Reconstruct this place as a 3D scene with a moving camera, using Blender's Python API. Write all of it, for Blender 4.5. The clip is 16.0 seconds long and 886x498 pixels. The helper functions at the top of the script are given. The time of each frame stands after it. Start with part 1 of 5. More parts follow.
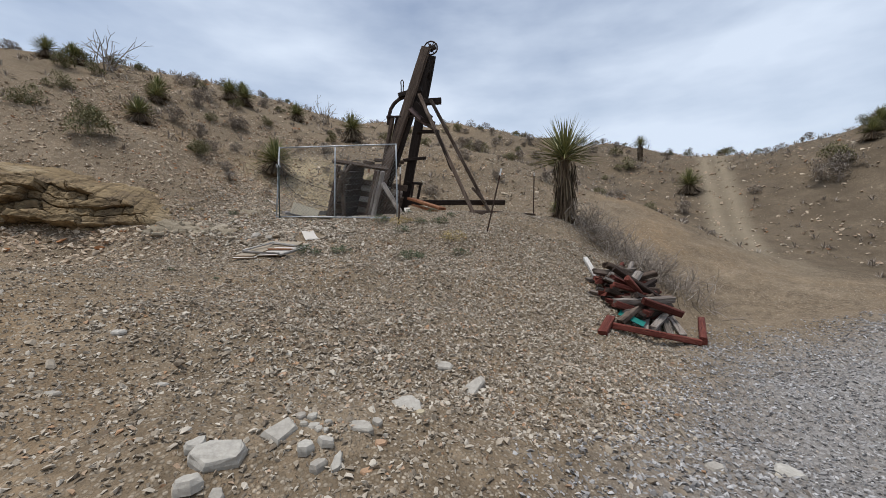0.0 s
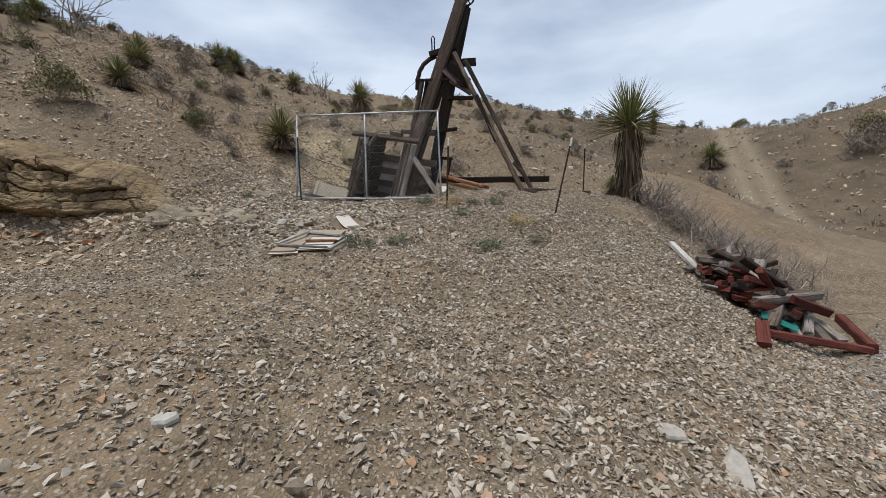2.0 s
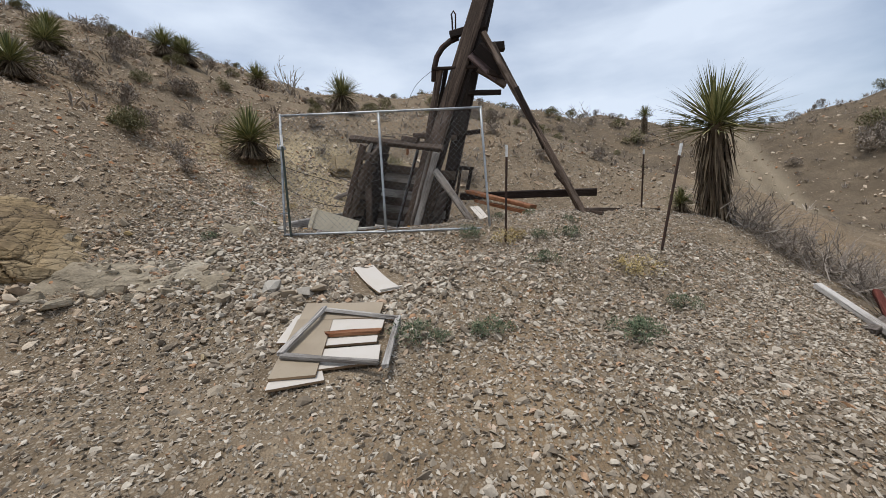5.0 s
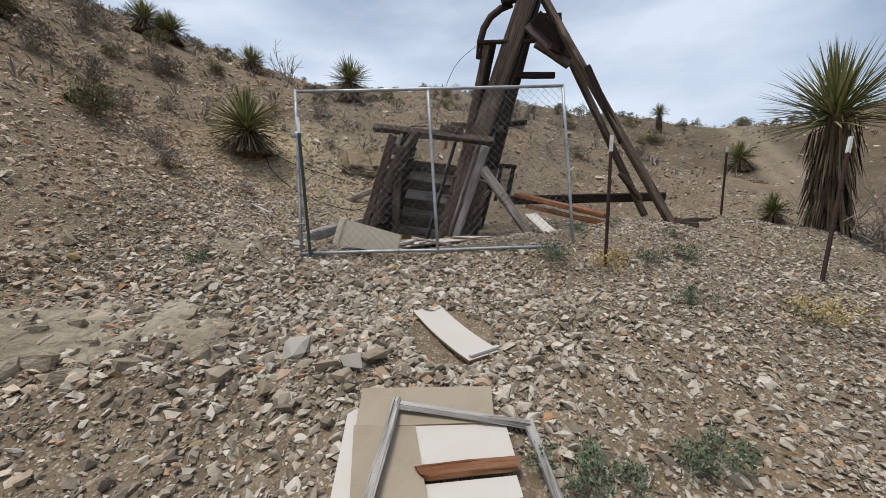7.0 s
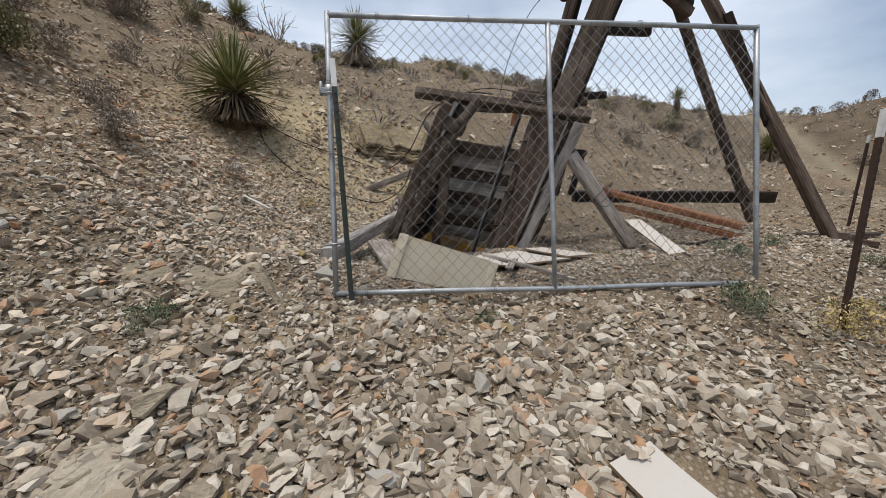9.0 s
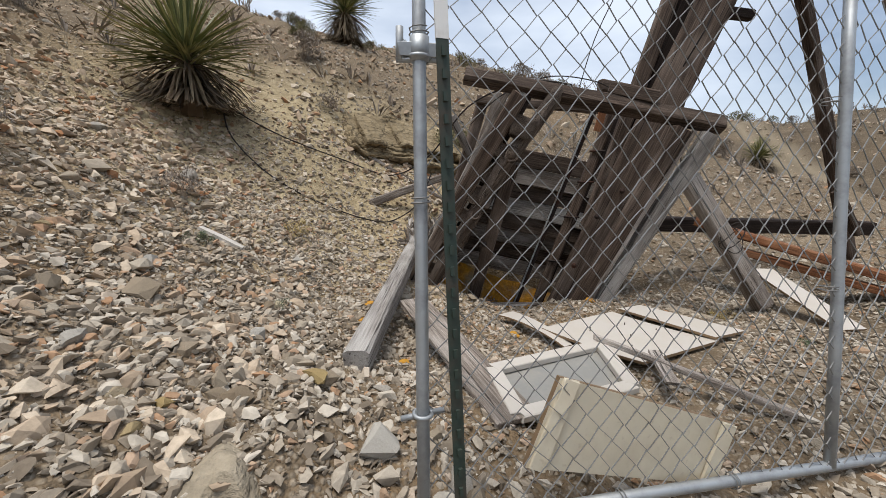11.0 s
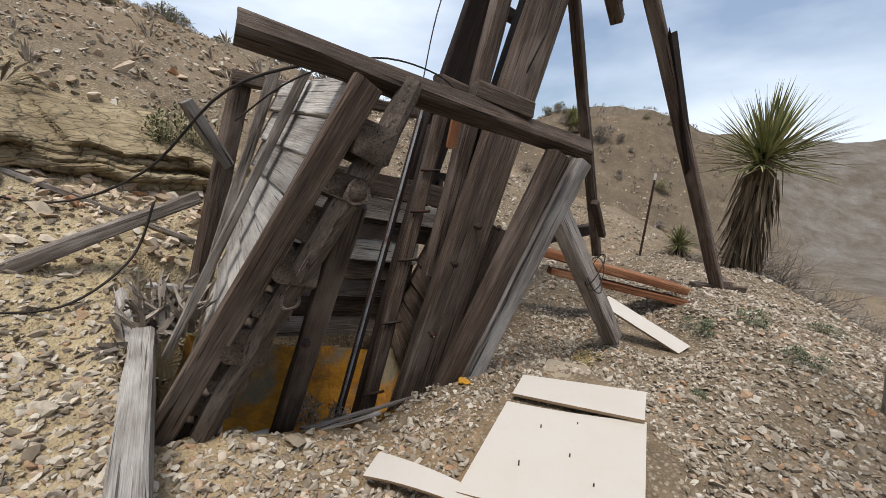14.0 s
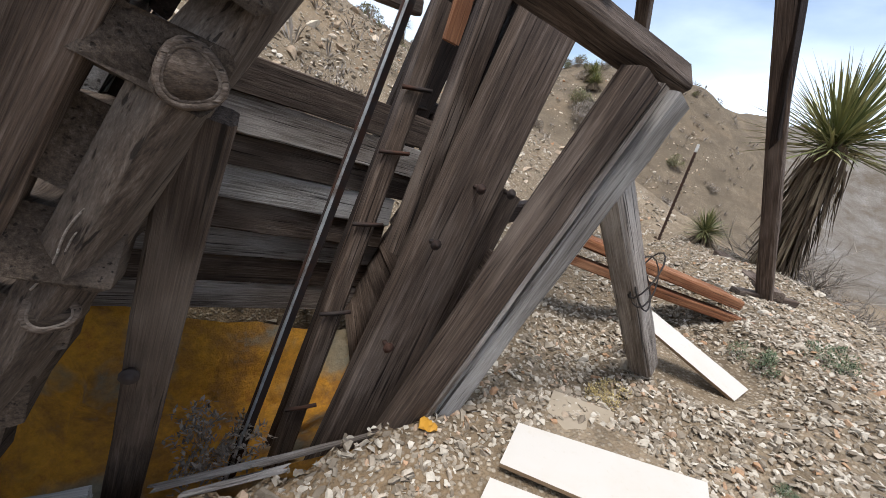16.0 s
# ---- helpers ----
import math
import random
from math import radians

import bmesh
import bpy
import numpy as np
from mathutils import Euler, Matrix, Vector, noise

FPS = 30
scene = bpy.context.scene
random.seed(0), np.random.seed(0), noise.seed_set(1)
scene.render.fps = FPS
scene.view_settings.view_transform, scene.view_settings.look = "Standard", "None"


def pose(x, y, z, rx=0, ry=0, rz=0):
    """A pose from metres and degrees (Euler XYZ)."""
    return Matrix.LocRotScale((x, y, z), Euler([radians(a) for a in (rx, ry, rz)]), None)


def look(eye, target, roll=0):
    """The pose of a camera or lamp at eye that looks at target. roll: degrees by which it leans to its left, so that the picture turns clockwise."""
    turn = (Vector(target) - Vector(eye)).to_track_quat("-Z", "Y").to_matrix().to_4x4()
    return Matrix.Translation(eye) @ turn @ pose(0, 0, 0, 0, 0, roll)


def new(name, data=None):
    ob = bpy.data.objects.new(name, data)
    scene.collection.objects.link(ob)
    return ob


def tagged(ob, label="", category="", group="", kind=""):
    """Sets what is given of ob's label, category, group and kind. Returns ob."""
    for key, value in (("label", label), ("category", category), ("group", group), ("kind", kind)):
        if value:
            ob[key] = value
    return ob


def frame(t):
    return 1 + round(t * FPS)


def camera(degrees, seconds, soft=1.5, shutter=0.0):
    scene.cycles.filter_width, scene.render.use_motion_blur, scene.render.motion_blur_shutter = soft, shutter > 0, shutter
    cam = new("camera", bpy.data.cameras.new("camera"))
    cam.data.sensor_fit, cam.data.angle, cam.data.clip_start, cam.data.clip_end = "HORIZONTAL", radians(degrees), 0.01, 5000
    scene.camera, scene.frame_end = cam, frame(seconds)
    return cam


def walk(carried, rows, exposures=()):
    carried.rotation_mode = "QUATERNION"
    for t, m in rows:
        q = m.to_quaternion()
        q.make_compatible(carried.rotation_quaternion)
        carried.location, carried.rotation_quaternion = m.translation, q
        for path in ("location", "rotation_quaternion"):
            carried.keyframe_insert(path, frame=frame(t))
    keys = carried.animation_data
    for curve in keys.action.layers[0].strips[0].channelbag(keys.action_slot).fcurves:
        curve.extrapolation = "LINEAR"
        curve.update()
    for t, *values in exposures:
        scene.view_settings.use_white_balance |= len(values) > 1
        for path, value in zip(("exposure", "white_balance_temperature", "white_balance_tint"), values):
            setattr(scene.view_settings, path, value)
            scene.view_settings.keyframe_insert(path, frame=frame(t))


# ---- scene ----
cam = camera(97.8, 16.0, 0.85)
PATH = [
    (0, (0.000, 0.000, 1.300), (-0.222, 2.989, 1.164), -0.40),
    (0.5, (-0.276, 0.306, 1.258), (-0.460, 3.297, 1.111), 0.40),
    (1, (-0.661, 0.718, 1.260), (-1.028, 3.683, 0.992), -1.89),
    (1.5, (-1.179, 0.985, 1.383), (-1.684, 3.937, 1.207), -2.86),
    (2, (-1.464, 1.247, 1.404), (-1.587, 4.229, 1.100), -1.21),
    (2.5, (-1.748, 1.562, 1.499), (-1.804, 4.537, 1.114), -1.72),
    (3, (-2.008, 1.913, 1.629), (-1.745, 4.876, 1.244), 1.19),
    (3.5, (-2.187, 2.317, 1.695), (-1.831, 5.272, 1.320), -3.60),
    (3.7, (-2.258, 2.466, 1.734), (-2.109, 5.451, 1.476), -5.41),
    (5.8, (-3.119, 4.195, 2.022), (-2.968, 7.172, 1.685), -2.11),
    (6, (-3.197, 4.326, 2.007), (-3.085, 7.305, 1.674), -2.92),
    (6.5, (-3.429, 4.723, 2.049), (-3.476, 7.705, 1.720), -3.42),
    (7, (-3.606, 5.098, 2.147), (-3.406, 8.073, 1.819), -2.11),
    (7.5, (-3.802, 5.556, 2.149), (-3.677, 8.530, 1.773), -3.02),
    (8, (-4.086, 6.001, 2.163), (-4.030, 8.963, 1.690), -1.64),
    (8.2, (-4.167, 6.157, 2.219), (-4.000, 9.109, 1.709), -1.04),
    (10.3, (-4.794, 7.984, 2.427), (-4.443, 10.935, 2.023), -0.40),
    (10.5, (-4.868, 8.113, 2.450), (-4.561, 11.068, 2.033), -0.11),
    (11, (-4.986, 8.419, 2.645), (-4.425, 11.317, 2.111), 1.41),
    (11.5, (-5.054, 8.730, 2.768), (-4.764, 11.671, 2.254), -1.53),
    (12, (-5.218, 9.061, 2.827), (-4.868, 11.980, 2.229), 0.46),
    (12.5, (-5.179, 9.305, 2.866), (-4.627, 12.193, 2.272), -0.10),
    (13, (-5.103, 9.545, 2.884), (-4.229, 12.339, 2.230), -0.52),
    (13.5, (-4.970, 9.812, 2.906), (-3.189, 12.114, 2.177), 1.97),
    (14, (-4.882, 9.953, 2.929), (-2.687, 11.915, 2.353), 1.28),
    (14.5, (-4.729, 10.057, 2.924), (-2.697, 12.177, 2.307), -1.60),
    (15, (-4.567, 10.150, 2.888), (-2.614, 12.276, 2.073), 0.13),
    (15.5, (-4.330, 10.385, 2.808), (-2.311, 12.411, 1.901), 4.90),
    (16, (-4.131, 10.542, 2.834), (-1.945, 12.366, 1.888), 8.70),
]
walk(cam, [(t, look(eye, target, roll)) for t, eye, target, roll in PATH], [(0, -0.27, 6300, 10), (4, -0.2, 6380, 10), (6, -0.26, 6350, 10), (10, -0.12, 6500, 10), (13, 0.05, 6500, 10), (14.5, 0.07, 6500, 10), (15.5, 0.24, 6300, 10), (16, 0.48, 6150, 10)])

# ---- world, sun, exposure ----
SUN_EL, SUN_AZ = 76, -125  # degrees; azimuth clockwise from +y
world = bpy.data.worlds.new("world")
scene.world = world
world.use_nodes = True
wn, wl = world.node_tree.nodes, world.node_tree.links
wn.clear()
w_out, w_bg = wn.new("ShaderNodeOutputWorld"), wn.new("ShaderNodeBackground")
w_sky, w_map, w_tex = wn.new("ShaderNodeTexSky"), wn.new("ShaderNodeMapping"), wn.new("ShaderNodeTexCoord")
w_n1, w_r1, w_mix = wn.new("ShaderNodeTexNoise"), wn.new("ShaderNodeValToRGB"), wn.new("ShaderNodeMix")
w_sky.sky_type, w_sky.sun_disc = "NISHITA", False
w_sky.sun_elevation, w_sky.sun_rotation = radians(SUN_EL), radians(SUN_AZ)
w_sky.air_density, w_sky.dust_density, w_sky.ozone_density = 1.0, 2.5, 1.0
w_map.inputs["Scale"].default_value = (1.1, 1.1, 3.2)
w_n1.inputs["Scale"].default_value, w_n1.inputs["Detail"].default_value, w_n1.inputs["Roughness"].default_value = 1.5, 6.0, 0.5
w_r1.color_ramp.elements[0].position, w_r1.color_ramp.elements[1].position = 0.33, 0.66
w_r1.color_ramp.elements[0].color, w_r1.color_ramp.elements[1].color = (0.12, 0.12, 0.12, 1), (0.9, 0.9, 0.9, 1)
w_mix.data_type = "RGBA"
w_mix.inputs[7].default_value = (6.6, 7.3, 8.3, 1)
wl.new(w_tex.outputs["Generated"], w_map.inputs["Vector"])
wl.new(w_map.outputs["Vector"], w_n1.inputs["Vector"])
wl.new(w_n1.outputs[0], w_r1.inputs[0])
wl.new(w_r1.outputs[0], w_mix.inputs[0])
wl.new(w_sky.outputs[0], w_mix.inputs[6])
wl.new(w_mix.outputs[2], w_bg.inputs[0])
w_bg.inputs[1].default_value = 0.14
wl.new(w_bg.outputs[0], w_out.inputs[0])
sun = new("sun", bpy.data.lights.new("sun", "SUN"))
sun.data.energy, sun.data.angle, sun.data.color = 3.2, radians(20), (1.0, 0.955, 0.895)
_az, _el = radians(SUN_AZ), radians(SUN_EL)
sun.matrix_world = look((20 * math.sin(_az) * math.cos(_el), 20 * math.cos(_az) * math.cos(_el), 20 * math.sin(_el)), (0, 0, 0))


# ---- materials ----
class Mat:
    """A small node builder on one principled material."""

    def __init__(self, name, rough=0.9, metal=0.0, spec=0.3):
        self.m = bpy.data.materials.new(name)
        self.m.use_nodes = True
        self.n, self.l = self.m.node_tree.nodes, self.m.node_tree.links
        self.b = self.n["Principled BSDF"]
        self.b.inputs["Roughness"].default_value = rough
        self.b.inputs["Metallic"].default_value = metal
        self.b.inputs["Specular IOR Level"].default_value = spec
        self.tc = self.n.new("ShaderNodeTexCoord")

    def noise(self, scale, detail=4, rough=0.55, stretch=(1, 1, 1), coord="Object", shift=None):
        mp = self.n.new("ShaderNodeMapping")
        mp.inputs["Scale"].default_value = stretch
        self.l.new(self.tc.outputs[coord], mp.inputs["Vector"])
        if shift is not None:
            self.l.new(shift, mp.inputs["Location"])
        t = self.n.new("ShaderNodeTexNoise")
        t.inputs["Scale"].default_value, t.inputs["Detail"].default_value, t.inputs["Roughness"].default_value = scale, detail, rough
        self.l.new(mp.outputs[0], t.inputs["Vector"])
        return t.outputs[0]

    def voronoi(self, scale, feature="F1", out="Distance", stretch=(1, 1, 1), coord="Object", warp=0.0):
        mp = self.n.new("ShaderNodeMapping")
        mp.inputs["Scale"].default_value = stretch
        self.l.new(self.tc.outputs[coord], mp.inputs["Vector"])
        t = self.n.new("ShaderNodeTexVoronoi")
        t.feature = feature
        t.inputs["Scale"].default_value = scale
        way = mp.outputs[0]
        if warp:
            n = self.n.new("ShaderNodeTexNoise")
            n.inputs["Scale"].default_value, n.inputs["Detail"].default_value = scale * 0.8, 5
            self.l.new(way, n.inputs["Vector"])
            a = self.n.new("ShaderNodeVectorMath")
            a.operation = "MULTIPLY_ADD"
            a.inputs[1].default_value = (warp, warp, warp)
            self.l.new(n.outputs["Color"], a.inputs[0])
            self.l.new(way, a.inputs[2])
            way = a.outputs[0]
        self.l.new(way, t.inputs["Vector"])
        return t.outputs[out]

    def ramp(self, fac, *stops):
        r = self.n.new("ShaderNodeValToRGB")
        els = r.color_ramp.elements
        while len(els) < len(stops):
            els.new(0.5)
        for e, (p, c) in zip(els, stops):
            e.position, e.color = p, (*c, 1) if len(c) == 3 else c
        self.l.new(fac, r.inputs[0])
        return r.outputs[0]

    def mix(self, fac, a, b, mode="MIX"):
        x = self.n.new("ShaderNodeMix")
        x.data_type, x.blend_type = "RGBA", mode
        for v, i in ((fac, 0), (a, 6), (b, 7)):
            if isinstance(v, bpy.types.NodeSocket):
                self.l.new(v, x.inputs[i])
            elif i == 0:
                x.inputs[0].default_value = v
            else:
                x.inputs[i].default_value = (*v, 1)
        return x.outputs[2]

    def random(self, island=False):
        if island:
            return self.n.new("ShaderNodeNewGeometry").outputs["Random Per Island"]
        return self.n.new("ShaderNodeObjectInfo").outputs["Random"]

    def scaled(self, value, k):
        x = self.n.new("ShaderNodeMath")
        x.operation = "MULTIPLY"
        x.inputs[1].default_value = k
        self.l.new(value, x.inputs[0])
        return x.outputs[0]

    def done(self, colour, height=None, strength=0.4, dist=0.01, rough=None):
        if isinstance(colour, bpy.types.NodeSocket):
            self.l.new(colour, self.b.inputs["Base Color"])
        else:
            self.b.inputs["Base Color"].default_value = (*colour, 1)
        if height is not None:
            bp = self.n.new("ShaderNodeBump")
            bp.inputs["Strength"].default_value, bp.inputs["Distance"].default_value = strength, dist
            self.l.new(height, bp.inputs["Height"])
            self.l.new(bp.outputs[0], self.b.inputs["Normal"])
        if rough is not None:
            self.l.new(rough, self.b.inputs["Roughness"])
        return self.m


def grey(v):
    return (v, v, v)


def wood_material(name, dark, mid, light, worn=0.5):
    k = Mat(name, 0.85, spec=0.25)
    rnd = k.scaled(k.random(), 37.0)
    fine = k.noise(9, 6, 0.7, (0.45, 12, 12), shift=rnd)
    hair = k.noise(11, 5, 0.7, (0.35, 34, 34), shift=rnd)
    check = k.noise(5, 3, 0.5, (0.3, 16, 16), shift=rnd)
    coarse = k.noise(2.2, 4, 0.6, (0.35, 5, 5), shift=rnd)
    blot = k.noise(1.6, 3, 0.6, (0.8, 2, 2), shift=rnd)
    col = k.ramp(fine, (0.3, dark), (0.52, mid), (0.75, light))
    col = k.mix(k.ramp(coarse, (0.38, grey(0)), (0.62, grey(1))), k.mix(0.55, col, dark), col)
    col = k.mix(k.ramp(blot, (worn, grey(0)), (worn + 0.2, grey(0.7))), col, light)
    col = k.mix(1.0, col, k.ramp(k.random(), (0, grey(0.72)), (1, grey(1.2))), "MULTIPLY")
    col = k.mix(0.7, col, k.ramp(hair, (0.3, grey(0.45)), (0.7, grey(1.35))), "MULTIPLY")
    split = k.ramp(check, (0.33, grey(1)), (0.38, grey(0)))
    col = k.mix(k.scaled(split, 0.85), col, tuple(c * 0.35 for c in dark))
    h = k.mix(0.5, fine, k.mix(0.5, hair, k.ramp(check, (0.33, grey(0)), (0.4, grey(1)))))
    return k.done(col, h, 0.9, 0.014)


def ground_material():
    k = Mat("desert_ground", 0.97, spec=0.15)
    big = k.noise(0.22, 5, 0.6)
    med = k.noise(1.3, 6, 0.65)
    peb = k.voronoi(42)
    pebc = k.voronoi(42, out="Color")
    peb2 = k.voronoi(85)
    fine = k.noise(60, 4, 0.7)
    soil = k.ramp(med, (0.3, (0.115, 0.084, 0.053)), (0.52, (0.175, 0.13, 0.083)), (0.72, (0.26, 0.20, 0.135)))
    soil = k.mix(k.ramp(big, (0.5, grey(0)), (0.66, grey(0.55))), soil, (0.30, 0.195, 0.10))
    stone = k.ramp(pebc, (0.0, (0.16, 0.125, 0.09)), (0.5, (0.30, 0.245, 0.175)), (1.0, (0.48, 0.41, 0.32)))
    mask = k.ramp(peb, (0.28, grey(0.85)), (0.5, grey(0)))
    col = k.mix(mask, soil, stone)
    lump = k.voronoi(17, out="Color", warp=0.02)
    col = k.mix(0.55, col, k.ramp(lump, (0.0, grey(0.5)), (1.0, grey(1.4))), "MULTIPLY")
    col = k.mix(k.ramp(fine, (0.4, grey(0.0)), (0.75, grey(0.4))), col, (0.19, 0.155, 0.115))
    lim = []
    for a, b, c in ((1.0, -0.66, 0.75), (0.25, -1.0, 5.2)):  # the gravel road lies where both are positive
        d = k.n.new("ShaderNodeVectorMath")
        d.operation = "DOT_PRODUCT"
        d.inputs[1].default_value = (a, b, 0)
        k.l.new(k.tc.outputs["Object"], d.inputs[0])
        e = k.n.new("ShaderNodeMath")
        e.operation = "MULTIPLY_ADD"
        e.inputs[1].default_value, e.inputs[2].default_value = 0.6, c * 0.6
        k.l.new(d.outputs["Value"], e.inputs[0])
        f = k.n.new("ShaderNodeMath")
        f.operation = "ADD"
        f.use_clamp = True
        k.l.new(e.outputs[0], f.inputs[0])
        k.l.new(k.ramp(med, (0.3, grey(-0.3)), (0.7, grey(0.3))), f.inputs[1])
        lim.append(f.outputs[0])
    road = k.n.new("ShaderNodeMath")
    road.operation = "MULTIPLY"
    k.l.new(lim[0], road.inputs[0])
    k.l.new(lim[1], road.inputs[1])
    pale = k.ramp(pebc, (0.0, (0.15, 0.14, 0.13)), (0.5, (0.24, 0.228, 0.215)), (1.0, (0.37, 0.357, 0.345)))
    col = k.mix(k.scaled(road.outputs[0], 0.85), col, pale)
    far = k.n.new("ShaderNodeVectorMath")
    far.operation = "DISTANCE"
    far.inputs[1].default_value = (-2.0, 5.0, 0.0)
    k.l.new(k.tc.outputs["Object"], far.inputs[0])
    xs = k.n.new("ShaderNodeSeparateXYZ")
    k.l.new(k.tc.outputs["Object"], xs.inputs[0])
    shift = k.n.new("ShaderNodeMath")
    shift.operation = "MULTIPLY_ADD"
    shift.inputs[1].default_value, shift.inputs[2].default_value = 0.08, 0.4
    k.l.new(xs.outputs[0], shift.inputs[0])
    # hill brightness put into the colour: lighter to the west, darker to the east
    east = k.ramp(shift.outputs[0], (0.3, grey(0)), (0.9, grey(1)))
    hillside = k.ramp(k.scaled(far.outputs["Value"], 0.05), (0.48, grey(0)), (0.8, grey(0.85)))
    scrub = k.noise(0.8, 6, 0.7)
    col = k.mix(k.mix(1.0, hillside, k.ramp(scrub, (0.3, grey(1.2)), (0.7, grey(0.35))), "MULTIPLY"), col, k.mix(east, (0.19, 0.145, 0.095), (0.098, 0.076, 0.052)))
    bank = k.n.new("ShaderNodeVectorMath")
    bank.operation = "DISTANCE"
    bank.inputs[1].default_value = (-5.7, 13.4, 2.6)
    k.l.new(k.tc.outputs["Object"], bank.inputs[0])
    yellow = k.mix(0.25, k.ramp(k.scaled(bank.outputs["Value"], 0.28), (0.35, grey(0.85)), (0.85, grey(0))), med)
    col = k.mix(k.ramp(yellow, (0.15, grey(0)), (0.6, grey(0.8))), col, k.ramp(lump, (0.0, (0.30, 0.235, 0.135)), (1.0, (0.50, 0.41, 0.255))))
    trail = k.n.new("ShaderNodeVectorMath")
    trail.operation = "DOT_PRODUCT"
    trail.inputs[1].default_value = (0.05, -0.0245, 0)
    k.l.new(k.tc.outputs["Object"], trail.inputs[0])
    rut = k.n.new("ShaderNodeMath")
    rut.operation = "ADD"
    rut.inputs[1].default_value = 0.365
    k.l.new(trail.outputs["Value"], rut.inputs[0])
    onpath = k.ramp(rut.outputs[0], (0.44, grey(0)), (0.475, grey(0.75)), (0.5, grey(0.35)), (0.525, grey(0.75)), (0.56, grey(0)))
    col = k.mix(k.mix(1.0, onpath, hillside, "MULTIPLY"), col, (0.30, 0.25, 0.175))
    h = k.mix(0.35, k.ramp(peb, (0.1, grey(1)), (0.55, grey(0))), k.ramp(peb2, (0.1, grey(1)), (0.6, grey(0))))
    return k.done(col, h, 0.75, 0.018)


def pit_material():
    k = Mat("rust_stained_soil", 0.9, spec=0.25)
    a, b, c = k.noise(4.2, 7, 0.68), k.noise(22, 6, 0.75), k.noise(2.0, 4)
    col = k.ramp(a, (0.30, (0.27, 0.25, 0.19)), (0.42, (0.40, 0.20, 0.05)), (0.58, (0.68, 0.34, 0.04)), (0.75, (0.36, 0.12, 0.045)))
    col = k.mix(k.ramp(c, (0.52, grey(0)), (0.62, grey(0.85))), col, (0.26, 0.25, 0.19))
    col = k.mix(0.7, col, k.ramp(b, (0.25, grey(0.5)), (0.75, grey(1.2))), "MULTIPLY")
    return k.done(col, b, 0.8, 0.03)


def stone_material(name, a, b, c, island=True, tint=(0.34, 0.20, 0.10)):
    k = Mat(name, 0.93, spec=0.2)
    r = k.random(island)
    col = k.ramp(r, (0.0, a), (0.45, b), (0.88, c), (0.95, tint), (1.0, b))
    g = k.noise(28, 5, 0.7)
    col = k.mix(0.6, col, k.ramp(g, (0.25, grey(0.45)), (0.75, grey(1.25))), "MULTIPLY")
    return k.done(col, g, 0.5, 0.008)


def leaf_material(name, a, b, c, rough=0.6):
    k = Mat(name, rough, spec=0.3)
    r = k.random(True)
    col = k.ramp(r, (0, a), (0.55, b), (1, c))
    g = k.noise(14, 3)
    col = k.mix(0.45, col, k.ramp(g, (0.25, grey(0.5)), (0.8, grey(1.3))), "MULTIPLY")
    return k.done(col)


def metal_material(name, base, stain, rough=0.45, metal=0.8):
    k = Mat(name, rough, metal, 0.5)
    n1, n2 = k.noise(7, 5, 0.65), k.noise(60, 3)
    col = k.mix(k.ramp(n1, (0.45, grey(0)), (0.7, grey(1))), base, stain)
    return k.done(col, n2, 0.15, 0.003, k.ramp(n1, (0.3, grey(rough)), (0.7, grey(min(1, rough + 0.3)))))


def board_material(name, base, stain, amount=0.4):
    k = Mat(name, 0.6, spec=0.35)
    n1, n2 = k.noise(3, 6, 0.65), k.noise(45, 3)
    col = k.mix(k.ramp(n1, (0.45, grey(0)), (0.75, grey(amount))), base, stain)
    col = k.mix(k.ramp(n2, (0.62, grey(0)), (0.72, grey(0.35))), col, stain)
    return k.done(col, n2, 0.15, 0.003)


def ledge_material(name, a, b, c, dark, cracks=0.6):
    k = Mat(name, 0.93, spec=0.2)
    n1, n2, n3 = k.noise(1.1, 5, 0.6), k.noise(5, 6, 0.7, (1, 1, 2.5)), k.noise(34, 4, 0.7)
    crack = k.voronoi(2.2, "DISTANCE_TO_EDGE", stretch=(1, 1, 2.6), warp=0.5)
    crack2 = k.voronoi(6, "DISTANCE_TO_EDGE", stretch=(1, 1, 2.2), warp=0.25)
    col = k.ramp(n1, (0.32, a), (0.5, b), (0.68, c))
    col = k.mix(0.75, col, k.ramp(n2, (0.25, grey(0.5)), (0.75, grey(1.3))), "MULTIPLY")
    col = k.mix(0.5, col, k.ramp(n3, (0.25, grey(0.55)), (0.75, grey(1.3))), "MULTIPLY")
    col = k.mix(k.ramp(crack, (0.0, grey(cracks)), (0.035, grey(0))), col, dark)
    h = k.mix(0.5, k.ramp(crack, (0.0, grey(0)), (0.12, grey(1))), k.ramp(crack2, (0.0, grey(0)), (0.1, grey(1))))
    h = k.mix(0.4 if cracks > 0.5 else 0.85, h, n2)
    return k.done(col, h, 0.9, 0.05)


